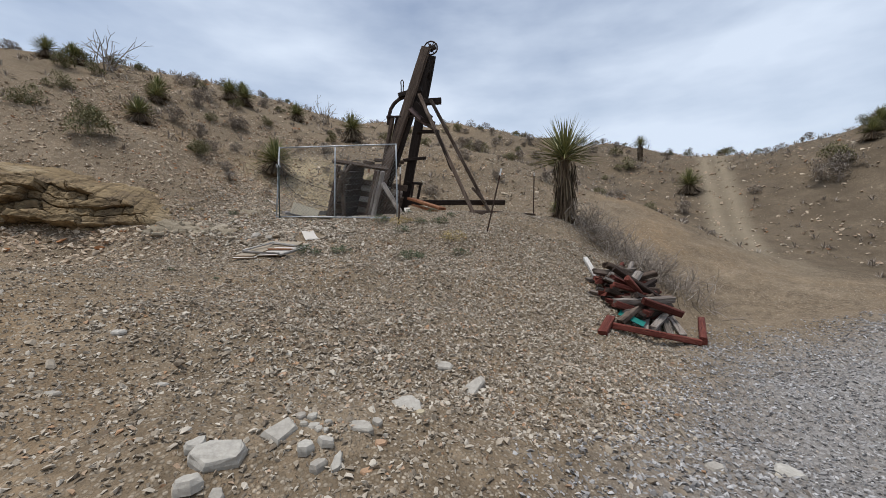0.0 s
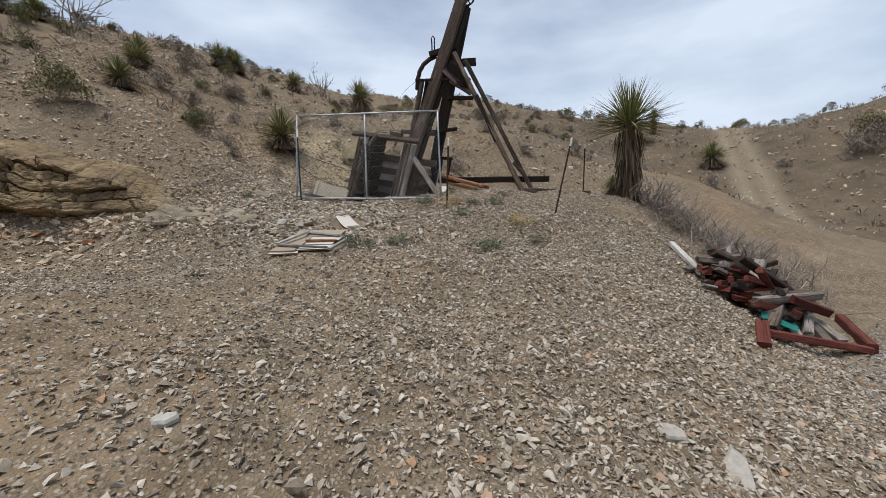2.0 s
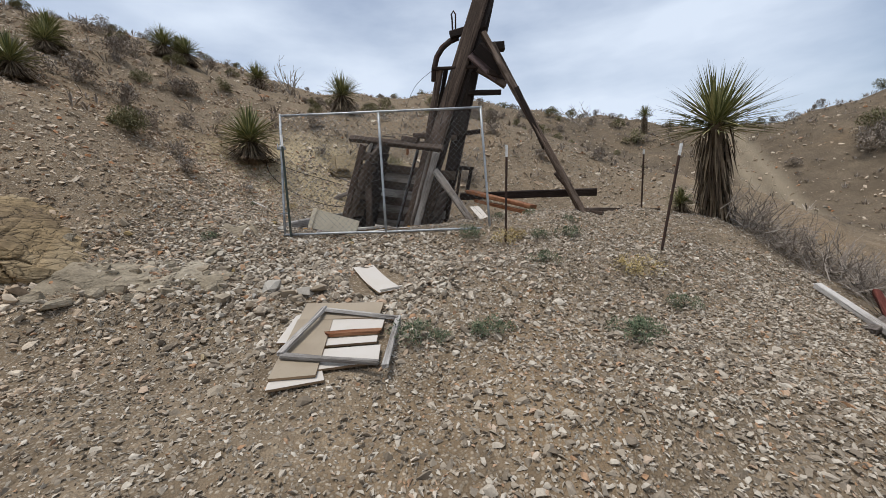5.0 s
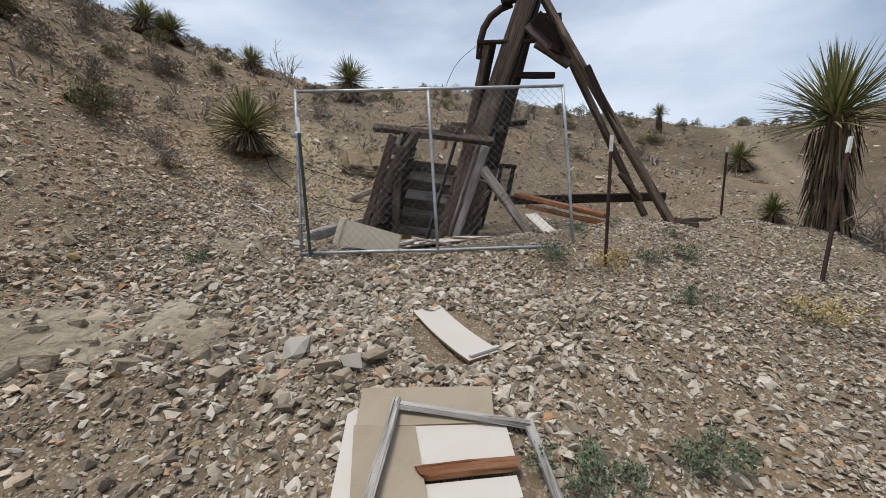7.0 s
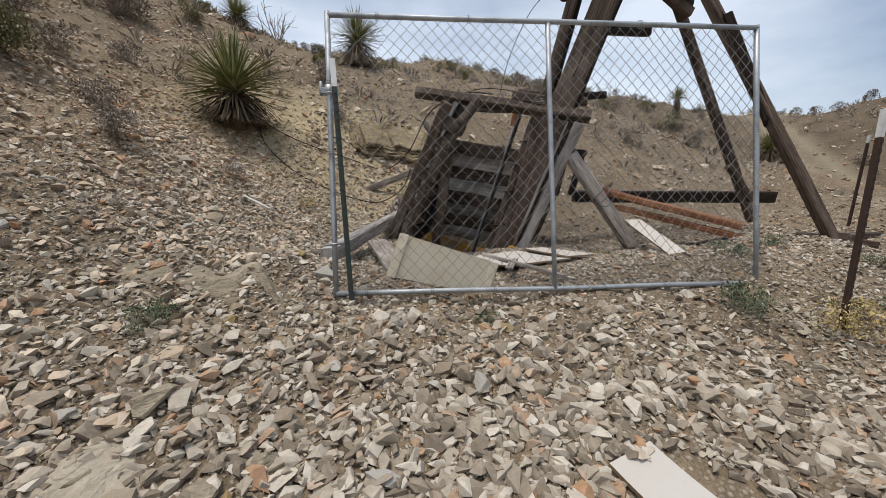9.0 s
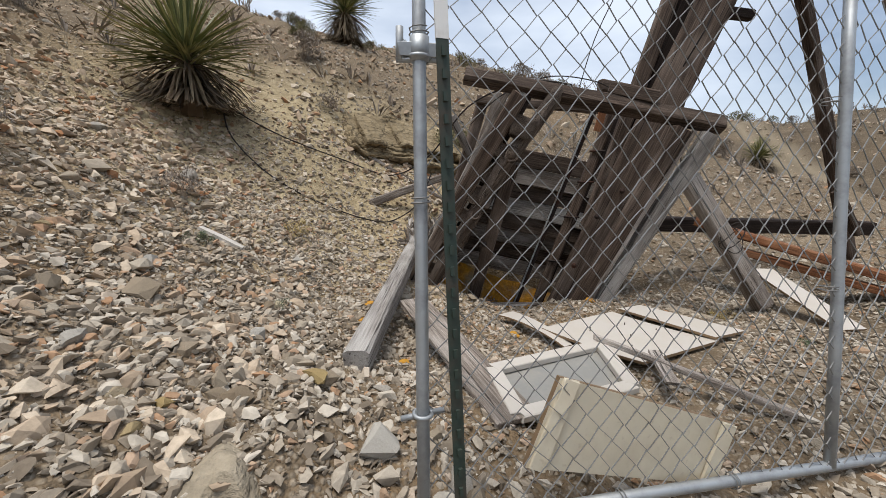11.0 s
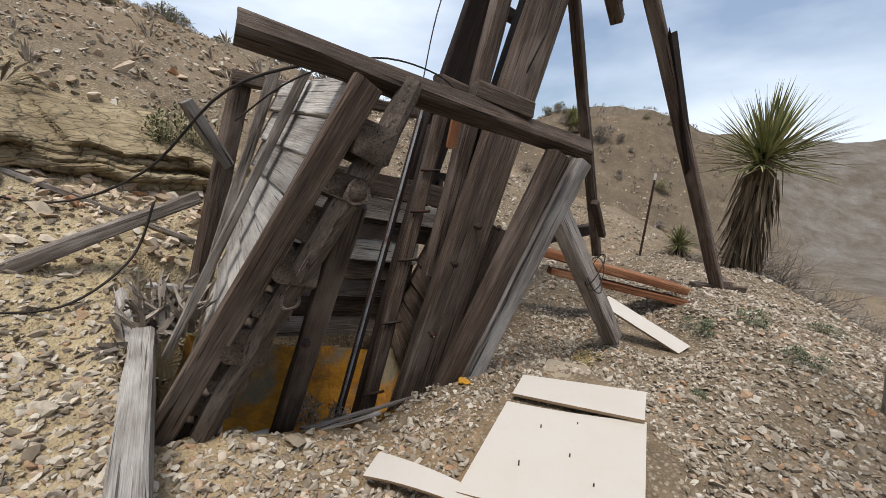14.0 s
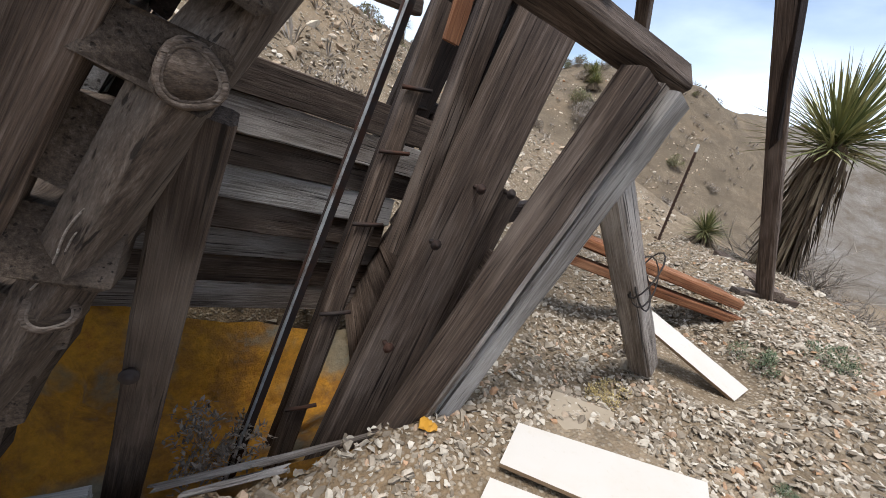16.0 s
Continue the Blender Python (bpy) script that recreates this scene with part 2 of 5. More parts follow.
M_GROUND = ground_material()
M_LEDGE = ledge_material("layered_bedrock", (0.15, 0.108, 0.066), (0.27, 0.195, 0.105), (0.38, 0.305, 0.195), (0.045, 0.032, 0.02), 0.75)
M_LEDGEBROWN = ledge_material("broken_brown_bedrock", (0.19, 0.145, 0.085), (0.30, 0.235, 0.14), (0.40, 0.33, 0.215), (0.05, 0.036, 0.022), 0.8)
M_LEDGEPALE = ledge_material("pale_bedrock", (0.22, 0.18, 0.125), (0.31, 0.26, 0.185), (0.41, 0.355, 0.27), (0.10, 0.08, 0.055), 0.35)
M_GRAVEL = stone_material("gravel_stone", (0.175, 0.14, 0.102), (0.345, 0.289, 0.219), (0.55, 0.492, 0.405), tint=(0.38, 0.225, 0.125))
M_TALUS = stone_material("reddish_talus", (0.29, 0.215, 0.145), (0.47, 0.365, 0.26), (0.62, 0.53, 0.41), tint=(0.36, 0.17, 0.075))
M_ROAD = stone_material("road_gravel", (0.17, 0.16, 0.15), (0.31, 0.298, 0.285), (0.50, 0.487, 0.475), tint=(0.36, 0.31, 0.26))
M_ROCK = stone_material("broken_rock", (0.22, 0.17, 0.115), (0.33, 0.27, 0.195), (0.44, 0.385, 0.305), island=False, tint=(0.33, 0.23, 0.08))
M_PALE = stone_material("pale_rock", (0.33, 0.30, 0.255), (0.39, 0.36, 0.31), (0.46, 0.43, 0.375), island=False, tint=(0.46, 0.38, 0.24))
M_RUSTROCK = stone_material("orange_tan_rock", (0.40, 0.25, 0.15), (0.42, 0.27, 0.17), (0.44, 0.29, 0.18), island=False, tint=(0.40, 0.25, 0.15))
M_YELLOWROCK = stone_material("yellowish_rock", (0.46, 0.36, 0.20), (0.48, 0.38, 0.22), (0.50, 0.41, 0.25), island=False, tint=(0.46, 0.36, 0.2))
M_WOOD = wood_material("weathered_dark_wood", (0.030, 0.020, 0.014), (0.118, 0.082, 0.060), (0.26, 0.205, 0.165), 0.52)
# near-black timber; also carries shade for the inner boards and stringer side
M_WOODBLK = wood_material("dark_and_shaded_wood", (0.012, 0.008, 0.006), (0.035, 0.022, 0.016), (0.085, 0.062, 0.05), 0.62)
M_WOODEND = wood_material("checked_log_ends", (0.035, 0.024, 0.017), (0.12, 0.087, 0.062), (0.22, 0.175, 0.14), 0.5)
M_WOODBARK = wood_material("grey_brown_trunk", (0.045, 0.032, 0.024), (0.15, 0.112, 0.085), (0.30, 0.25, 0.205), 0.5)
M_WOODGREY = wood_material("grey_weathered_wood", (0.07, 0.054, 0.043), (0.25, 0.21, 0.175), (0.48, 0.435, 0.39), 0.46)
M_WOODPALE = wood_material("pale_weathered_planks", (0.12, 0.103, 0.086), (0.40, 0.365, 0.33), (0.62, 0.59, 0.545), 0.40)
M_WOODRED = wood_material("red_painted_wood", (0.07, 0.016, 0.012), (0.17, 0.045, 0.03), (0.27, 0.12, 0.085), 0.6)
M_WOODMAUVE = wood_material("mauve_brown_board", (0.07, 0.042, 0.038), (0.17, 0.115, 0.105), (0.28, 0.21, 0.195), 0.55)
M_WOODRUST = wood_material("orange_brown_wood", (0.09, 0.032, 0.014), (0.24, 0.095, 0.04), (0.36, 0.20, 0.11), 0.55)
M_GALV = metal_material("galvanised_steel", (0.40, 0.42, 0.43), (0.26, 0.27, 0.28), 0.45, 0.7)
M_HIGHLIGHT = metal_material("highlight_steel", (0.33, 0.34, 0.34), (0.12, 0.09, 0.07), 0.5, 0.5)
M_WIRE = metal_material("galvanised_wire", (0.27, 0.27, 0.26), (0.17, 0.16, 0.15), 0.5, 0.6)
M_GREENPOST = metal_material("green_post_paint", (0.022, 0.038, 0.028), (0.06, 0.042, 0.03), 0.55, 0.0)
M_RUSTPOST = metal_material("rusty_post_steel", (0.05, 0.03, 0.022), (0.09, 0.045, 0.028), 0.8, 0.2)
M_WHITETIP = metal_material("white_tip_paint", (0.72, 0.71, 0.68), (0.45, 0.42, 0.38), 0.6, 0.0)
M_IRON = metal_material("rusty_iron", (0.045, 0.034, 0.03), (0.11, 0.05, 0.03), 0.75, 0.5)
M_CABLE = metal_material("old_steel_cable", (0.03, 0.025, 0.022), (0.06, 0.045, 0.035), 0.8, 0.3)
M_WHITE = board_material("white_melamine_board", (0.50, 0.462, 0.412), (0.45, 0.39, 0.30), 0.4)
M_DUSTY = board_material("dusty_clear_pane", (0.25, 0.245, 0.225), (0.34, 0.31, 0.26), 0.8)
M_BEIGE = board_material("beige_laminate_board", (0.66, 0.59, 0.45), (0.42, 0.34, 0.235), 0.6)
M_TAN = board_material("tan_particle_board", (0.30, 0.245, 0.175), (0.20, 0.155, 0.105), 0.6)
M_EDGE = board_material("raw_board_edge", (0.24, 0.16, 0.09), (0.12, 0.08, 0.05), 0.6)
M_YUCCA = leaf_material("yucca_green", (0.075, 0.095, 0.033), (0.19, 0.195, 0.075), (0.40, 0.37, 0.17), 0.45)
M_YUCCADRY = leaf_material("yucca_dead_skirt", (0.05, 0.034, 0.02), (0.135, 0.095, 0.058), (0.27, 0.21, 0.135), 0.8)
M_SHRUBGREY = leaf_material("dry_scrub", (0.15, 0.122, 0.098), (0.26, 0.22, 0.18), (0.40, 0.35, 0.295), 0.9)
M_SHRUBOLIVE = leaf_material("olive_scrub", (0.10, 0.098, 0.047), (0.185, 0.175, 0.085), (0.30, 0.265, 0.15), 0.85)
M_SHRUBGREEN = leaf_material("green_weed", (0.045, 0.065, 0.035), (0.095, 0.125, 0.065), (0.17, 0.19, 0.11), 0.8)
M_STRAW = leaf_material("straw_grass", (0.26, 0.19, 0.07), (0.42, 0.32, 0.13), (0.55, 0.45, 0.22), 0.85)
M_PITSOIL = pit_material()
M_ORANGE = board_material("yellow_orange_plastic", (0.48, 0.24, 0.025), (0.30, 0.13, 0.02), 0.5)
M_TEAL = board_material("teal_plastic", (0.01, 0.17, 0.14), (0.02, 0.08, 0.07), 0.4)

# ---- terrain ----
NEAR_X, NEAR_Y = (-8, -5.5, -3, -0.5, 2, 4.5), (3.5, 6, 8.5, 11, 13.5)
NEAR_H = [[-0.14, -0.69, 0.43, 0.29, -0.69], [0.8, -0.84, 0.22, -1.23, -0.01], [0.03, -0.25, -0.03, -0.19, -1.22], [-0.21, 0.2, -0.41, 0.02, -0.74], [-0.28, -0.79, 0.11, 0.28, -1.29], [-0.34, -0.1, -1.16, -0.06, 0.52]]
FAR_X, FAR_Y = (-24, -16, -8, 0, 8, 16, 24), (-8, 1, 10, 19, 28, 37)
FAR_H = [[-1.12, -0.62, -0.2, -2.03, 0.49, 0.39], [-1.77, -1.42, 2.18, 3.4, 3.81, 0.58], [-1.65, -2.51, -1.95, -2.39, -1.83, 2.71], [-1.7, -0.74, -0.52, 3.05, -0.25, 3.11], [-2.81, -2.29, -1.44, -2.71, -1.26, 1.13], [-2.15, 0.79, -2.66, -2.22, 0.4, 1.78], [-4.19, -2.11, -4.36, 5.24, -1.32, -0.45]]
SHAFT = ((-4.6, 11.97), (-2.95, 11.36), (-2.5, 12.6), (-4.15, 13.2))  # corners of the shaft's mouth


PADS = ((-3.55, 6.55, 0.75, 0.935, 0, 0.11), (-3.37, 7.85, 0.5, 1.16, -0.05, 0.33), (-3.2, 10.6, 0.75, 1.60, 0.06, 0.02), (-2.78, 10.72, 0.46, 1.625, 0.06, 0.02), (-1.6, 10.6, 0.5, 1.65, 0.02, 0.1))


def smooth_height(x, y):
    z = np.full_like(x, 6.3599)
    for xs, ys, hs, s in ((NEAR_X, NEAR_Y, NEAR_H, 2.1), (FAR_X, FAR_Y, FAR_H, 7.0)):
        for i, cx in enumerate(xs):
            for j, cy in enumerate(ys):
                z = z + hs[i][j] * np.exp(-((x - cx) ** 2 + (y - cy) ** 2) / (2 * s * s))
    return z


def in_shaft(x, y, grow=0.0):
    """Depth inside the mouth of the shaft, in metres, negative outside."""
    best = np.full_like(x, 9.0)
    for k in range(4):
        (ax, ay), (bx, by) = SHAFT[k], SHAFT[(k + 1) % 4]
        length = math.hypot(bx - ax, by - ay)
        best = np.minimum(best, ((bx - ax) * (y - ay) - (by - ay) * (x - ax)) / length)
    return best + grow


def waves(x, y):
    """Uneven ground: a sum of waves at several sizes."""
    z = np.zeros_like(x)
    rng = np.random.RandomState(5)
    for size, amp in ((5.0, 0.05), (2.3, 0.035), (1.1, 0.022), (0.5, 0.012), (0.24, 0.008), (0.13, 0.005)):
        for _ in range(5):
            a, p = rng.uniform(0, 6.28, 2)
            z = z + amp * 0.5 * np.sin((x * math.cos(a) + y * math.sin(a)) * 6.28 / (size * rng.uniform(0.7, 1.4)) + p)
    return z


def height(x, y):
    x, y = np.asarray(x, float), np.asarray(y, float)
    z = smooth_height(x, y) + waves(x, y)
    far = np.clip((np.hypot(x, y - 8) - 14) / 20, 0, 1)
    z = z + far * 0.35 * (np.sin(x * 0.9 + 2 * np.sin(y * 0.35)) * np.sin(y * 0.7 + 1.3 * np.sin(x * 0.4)))
    d = np.clip((in_shaft(x, y) + 0.20 * np.clip((y - 12.15) / 0.3, 0, 1)) / 0.12, 0, 1)
    for px, py, rad, pz, sx, sy in PADS:
        w = np.exp(-(np.hypot(x - px, y - py) / rad) ** 4)
        z = z * (1 - w) + w * (pz + sx * (x - px) + sy * (y - py) + 0.3 * waves(x, y))
    return z - d * 1.1


def H(x, y):
    return float(height(np.array([x]), np.array([y]))[0])


def steps(fine0, fine1, cell, reach, grow=1.09):
    """Grid lines: even between fine0 and fine1, then ever wider out to reach."""
    mid = list(np.arange(fine0, fine1 + 1e-6, cell))
    up, down, s = [mid[-1]], [mid[0]], cell
    while up[-1] < reach or down[-1] > -reach:
        s *= grow
        up.append(up[-1] + s)
        down.append(down[-1] - s)
    return np.array(down[:0:-1] + mid + up[1:])


def mesh_from(name, verts, faces, mat, smooth=False):
    """A mesh from arrays of places and of equal-sided faces."""
    me = bpy.data.meshes.new(name)
    n, k = faces.shape
    me.vertices.add(len(verts))
    me.vertices.foreach_set("co", np.asarray(verts, np.float32).ravel())
    me.loops.add(n * k)
    me.loops.foreach_set("vertex_index", np.asarray(faces, np.int32).ravel())
    me.polygons.add(n)
    me.polygons.foreach_set("loop_start", np.arange(0, n * k, k, dtype=np.int32))
    me.polygons.foreach_set("loop_total", np.full(n, k, np.int32))
    me.update(calc_edges=True)
    me.validate()
    me.materials.append(mat)
    me.shade_smooth() if smooth else me.shade_flat()
    return me


gx, gy = steps(-8, 5, 0.075, 900), steps(0.2, 14.5, 0.075, 900)
GX, GY = np.meshgrid(gx, gy)
GZ = height(GX.ravel(), GY.ravel())
nx, ny = len(gx), len(gy)
idx = np.arange(nx * ny).reshape(ny, nx)
quads = np.stack([idx[:-1, :-1], idx[:-1, 1:], idx[1:, 1:], idx[1:, :-1]], -1).reshape(-1, 4)
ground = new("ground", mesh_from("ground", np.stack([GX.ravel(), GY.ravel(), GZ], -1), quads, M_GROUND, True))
tagged(ground, "dry stony tan desert ground rising into scrubby hills", "ground", kind="structure")


# ---- helpers for things and parts ----
WORLD = {}
RNG = random.Random(11)


def thing(name, base, label, category, group=""):
    ob = new(name)
    ob.empty_display_size = 0.1
    ob.matrix_basis = Matrix.Translation(base)
    WORLD[ob] = Matrix.Translation(base)
    return tagged(ob, label, category, group)


def place(ob, parent, m):
    ob.parent = parent
    ob.matrix_basis = WORLD[parent].inverted() @ m
    WORLD[ob] = m
    return ob


def part(name, bm, material, parent, label="", m=None, smooth=False):
    """Links a bmesh, or a finished mesh, as one object under a thing or a part, at the world pose m."""
    me = bm
    if not isinstance(bm, bpy.types.Mesh):
        me = bpy.data.meshes.new(name)
        bm.to_mesh(me)
        bm.free()
        me.materials.append(material)
        me.shade_smooth() if smooth else me.shade_flat()
    ob = new(name, me)
    place(ob, parent, m or WORLD[parent])
    if label:
        ob["label"] = label
    return ob


def single(name, bm, material, m, label, category, group="", smooth=False, kind=""):
    """A thing of one mesh at the pose m."""
    me = bm
    if not isinstance(bm, bpy.types.Mesh):
        me = bpy.data.meshes.new(name)
        bm.to_mesh(me)
        bm.free()
        me.materials.append(material)
        me.shade_smooth() if smooth else me.shade_flat()
    ob = new(name, me)
    ob.matrix_basis = m
    WORLD[ob] = m
    return tagged(ob, label, category, group, kind)


def along(p, q, side=(0, 0, 1)):
    """The pose at p whose x axis runs to q and whose z axis leans towards side; and the length."""
    p, q = Vector(p), Vector(q)
    x = (q - p).normalized()
    s = Vector(side)
    y = s.cross(x).normalized()
    z = x.cross(y)
    m = Matrix((x, y, z)).transposed().to_4x4()
    m.translation = p
    return m, (q - p).length


def timber(length, w, h, rough=0.004, taper=1.0, seg=0, bow=0.0, ragged=0.0):
    """A sawn timber along x: chamfered, slightly uneven, with worn ends. w along y, h along z."""
    bm = bmesh.new()
    seg = seg or max(2, min(9, int(length / 0.25)))
    c = min(w, h) * 0.13
    ring = [(w / 2 - c, -h / 2), (w / 2, -h / 2 + c), (w / 2, h / 2 - c), (w / 2 - c, h / 2),
            (-w / 2 + c, h / 2), (-w / 2, h / 2 - c), (-w / 2, -h / 2 + c), (-w / 2 + c, -h / 2)]
    rows = []
    for i in range(seg + 1):
        f = i / seg
        k = 1 + (taper - 1) * f
        end = i in (0, seg)
        rows.append([bm.verts.new((length * f + (RNG.uniform(-1, 1) * (ragged + 0.006) if end else 0),
                                   y * k + RNG.uniform(-rough, rough),
                                   z * k + RNG.uniform(-rough, rough) + bow * 4 * f * (1 - f))) for y, z in ring])
    for a, b in zip(rows, rows[1:]):
        for j in range(8):
            bm.faces.new((a[j], a[(j + 1) % 8], b[(j + 1) % 8], b[j]))
    bm.faces.new(rows[0][::-1])
    bm.faces.new(rows[-1])
    bmesh.ops.recalc_face_normals(bm, faces=bm.faces)
    return bm


def beam(name, parent, p, q, w, h, mat, side=(0, -1, 0), label="", **kw):
    """A timber part from p to q; h is its size towards side, w across."""
    m, length = along(p, q, side)
    return part(name, timber(length, w, h, **kw), mat, parent, label, m)


def tube(points, r, sides=8, closed=False):
    """A round bar swept along points."""
    bm = bmesh.new()
    pts = [Vector(p) for p in points]
    rings = []
    n = len(pts)
    prev = None
    for i, p in enumerate(pts):
        a, b = (pts[i - 1], pts[(i + 1) % n]) if closed else (pts[max(i - 1, 0)], pts[min(i + 1, n - 1)])
        d = (b - a).normalized()
        u = d.orthogonal().normalized() if prev is None else (prev - d * prev.dot(d)).normalized()
        prev = u
        v = d.cross(u)
        rings.append([bm.verts.new(p + r * (math.cos(6.2832 * k / sides) * u + math.sin(6.2832 * k / sides) * v)) for k in range(sides)])
    for i in range(n if closed else n - 1):
        a, b = rings[i], rings[(i + 1) % n]
        for k in range(sides):
            bm.faces.new((a[k], a[(k + 1) % sides], b[(k + 1) % sides], b[k]))
    if not closed:
        bm.faces.new(rings[0][::-1])
        bm.faces.new(rings[-1])
    return bm


def rod(name, parent, points, r, mat, label="", sides=8, closed=False):
    base = WORLD[parent].translation
    return part(name, tube([Vector(p) - base for p in points], r, sides, closed), mat, parent, label, Matrix.Translation(base), smooth=True)


def lerp(a, b, f):
    return Vector(a) * (1 - f) + Vector(b) * f


# ---- chain-link gate panel ----
G_TL, G_TR, G_BL, G_BR = Vector((-4.855, 9.58, 3.45)), Vector((-1.865, 9.58, 3.465)), Vector((-4.845, 9.32, 1.70)), Vector((-1.815, 9.40, 1.64))


def gate_point(u, v):
    return lerp(lerp(G_BL, G_BR, u), lerp(G_TL, G_TR, u), v)


def build_gate():
    g = thing("chain_link_gate", gate_point(0.5, 0), "galvanised chain-link fence panel in a pipe frame, standing loose", "fence panel")
    for name, a, b in (("top_rail", (0, 1), (1, 1)), ("bottom_rail", (0, 0), (1, 0)), ("side_post", (0, -0.01), (0, 1.01)),
                       ("side_post", (1, -0.01), (1, 1.01)), ("middle_post", (0.484, 0), (0.484, 1))):
        rod(name, g, [lerp(gate_point(*a), gate_point(*b), i / 4) + Vector((0, RNG.uniform(-.004, .004), RNG.uniform(-.004, .004))) for i in range(5)], 0.018, M_GALV)
    # woven wire: each wire zigzags upwards and hooks into its neighbours
    cols, rows = 72, 40
    verts, faces = [], []
    for c in range(cols):
        pts = []
        for r in range(rows + 1):
            u = (c + (r + c) % 2 * 1.04 - 0.02) / cols
            v = r / rows
            slack = 0.015 * math.sin(u * 9 + v * 5) + (0.03 * (1 - abs(u - 0.85) * 8) if u > 0.73 and v > 0.9 else 0)
            p = gate_point(min(max(u, 0), 1), v) + Vector((0.004 * math.sin(r * 2.1 + c), slack * 0.6 + (0.003 if (r + c) % 2 else -0.003), -0.012 * math.sin(u * 25) * v))
            pts.append(p - gate_point(0.5, 0))
        base = len(verts)
        for i, p in enumerate(pts):
            for k in range(4):
                a = 0.785 + k * 1.5708
                verts.append((p.x + 0.0019 * math.cos(a) * 1.2, p.y + 0.0019 * math.sin(a), p.z))
        for i in range(len(pts) - 1):
            for k in range(4):
                a, b = base + i * 4 + k, base + i * 4 + (k + 1) % 4
                faces.append((a, b, b + 4, a + 4))
    part("wire_mesh", mesh_from("wire_mesh", np.array(verts), np.array(faces), M_WIRE), None, g, "woven diamond wire mesh")
    # clamps, hinge and tie wires
    for (u, v), s in (((0, 0.72), 1), ((0, 0.18), 1)):
        p = gate_point(u, v)
        rod("clamp", g, [p + Vector((0.025 * math.cos(a), 0.025 * math.sin(a), 0)) for a in np.linspace(0, 6.0, 12)], 0.006, M_GALV, sides=6)
        rod("hinge_bolt", g, [p + Vector((-0.06, 0, -0.01)), p + Vector((0.06, 0.01, 0.0))], 0.008, M_GALV, sides=6)
    p = gate_point(0, 0.72)
    rod("bracket_sleeve", g, [p - Vector((0, 0, 0.012)), p + Vector((0, 0, 0.05))], 0.026, M_GALV, "galvanised sleeve of a hinge bracket", 12)
    beam("bracket_lug", g, p + Vector((-0.055, -0.004, 0.015)), p + Vector((0.05, -0.004, 0.018)), 0.012, 0.035, M_GALV, (0, 0, 1), rough=0.0008)
    p = p + Vector((-0.052, 0, 0))
    rod("hinge_pin", g, [p - Vector((0, 0, 0.01)), p + Vector((0, 0, 0.07))], 0.010, M_GALV)
    for u, v in ((0.06, 0), (0.2, 0), (0.34, 0), (0.47, 0.35), (0.46, 0.7), (0.6, 0), (0.75, 0), (0.9, 0), (0.1, 1), (0.3, 1), (0.7, 1), (1, 0.3), (1, 0.6), (0, 0.5), (0, 0.75)):
        p = gate_point(u, v)
        axis = (G_BR - G_BL).normalized() if v in (0, 1) else Vector((0, 0, 1))
        n1, n2 = axis.orthogonal().normalized(), axis.cross(axis.orthogonal().normalized())
        rod("tie_wire", g, [p + 0.026 * (math.cos(a) * n1 + math.sin(a) * n2) + axis * a * 0.002 for a in np.linspace(0, 11, 16)], 0.002, M_WIRE, sides=4)


build_gate()


# ---- steel T-posts ----
def t_post(foot, top, mat, label, tip=0.16, bare=True):
    g = thing("fence_post", foot, label, "fence post", "steel fence posts")
    foot, top = Vector(foot) - Vector((0, 0, 0.12)), Vector(top)
    m, length = along(foot, top, (0.15, -1, 0))

    def profile(x0, x1, grow=0.0):
        bm = bmesh.new()
        t, w, d = 0.003 + grow, 0.016 + grow, 0.028 + grow
        ring = [(-w, -t), (w, -t), (w, t), (t, t), (t, d), (-t, d), (-t, t), (-w, t)]
        a, b = [[bm.verts.new((x, y, -z)) for y, z in ring] for x in (x0, x1)]
        for k in range(8):
            bm.faces.new((a[k], a[(k + 1) % 8], b[(k + 1) % 8], b[k]))
        for r in (a[::-1], b):
            bm.faces.new((r[0], r[1], r[2], r[7]) if r is b else (r[7], r[6], r[5], r[0]))
            bm.faces.new((r[3], r[4], r[5], r[6]) if r is b else (r[4], r[3], r[2], r[1]))
        bmesh.ops.recalc_face_normals(bm, faces=bm.faces)
        return bm

    part("post", profile(0, length - tip), mat, g, "", m)
    part("tip", profile(length - tip, length, 0.0008), M_WHITETIP, g, "white painted tip", m)
    stud = None
    for i in range(int((length - tip) / 0.054)):
        mm = m @ Matrix.Translation((0.04 + i * 0.054, 0, 0.007))
        if stud is None:
            bm = bmesh.new()
            bmesh.ops.create_cube(bm, size=1, matrix=Matrix.Diagonal((0.022, 0.011, 0.008, 1)))
            stud = part("stud", bm, mat, g, "", mm).data
        else:
            part("stud", stud, mat, g, "", mm)


t_post((-4.74, 9.27, 1.69), (-4.815, 9.44, 3.15), M_GREENPOST, "dark green steel T-post with a white tip beside the gate", 0.17)
t_post((-1.69, 8.90, 1.50), (-1.63, 8.90, 2.79), M_RUSTPOST, "rusty steel T-post with a white tip, in stony ground")
t_post((1.83, 11.66, 1.79), (1.83, 11.57, 3.00), M_RUSTPOST, "rusty steel T-post with a white tip, in stony ground", 0.1)
t_post((0.33, 8.55, 1.36), (0.66, 8.66, 2.68), M_RUSTPOST, "leaning rusty steel T-post with a white tip")

# ---- headframe ----
HF = thing("mine_headframe", (-2.4, 11.9, 1.6), "old leaning mine headframe of dark weathered timber with a sheave wheel", "headframe")
R0, R1 = Vector((-3.35, 11.74, 1.0)), Vector((-1.27, 11.21, 6.55))
L0, L1 = Vector((-2.50, 13.17, 1.2)), Vector((-1.20, 11.86, 6.60))


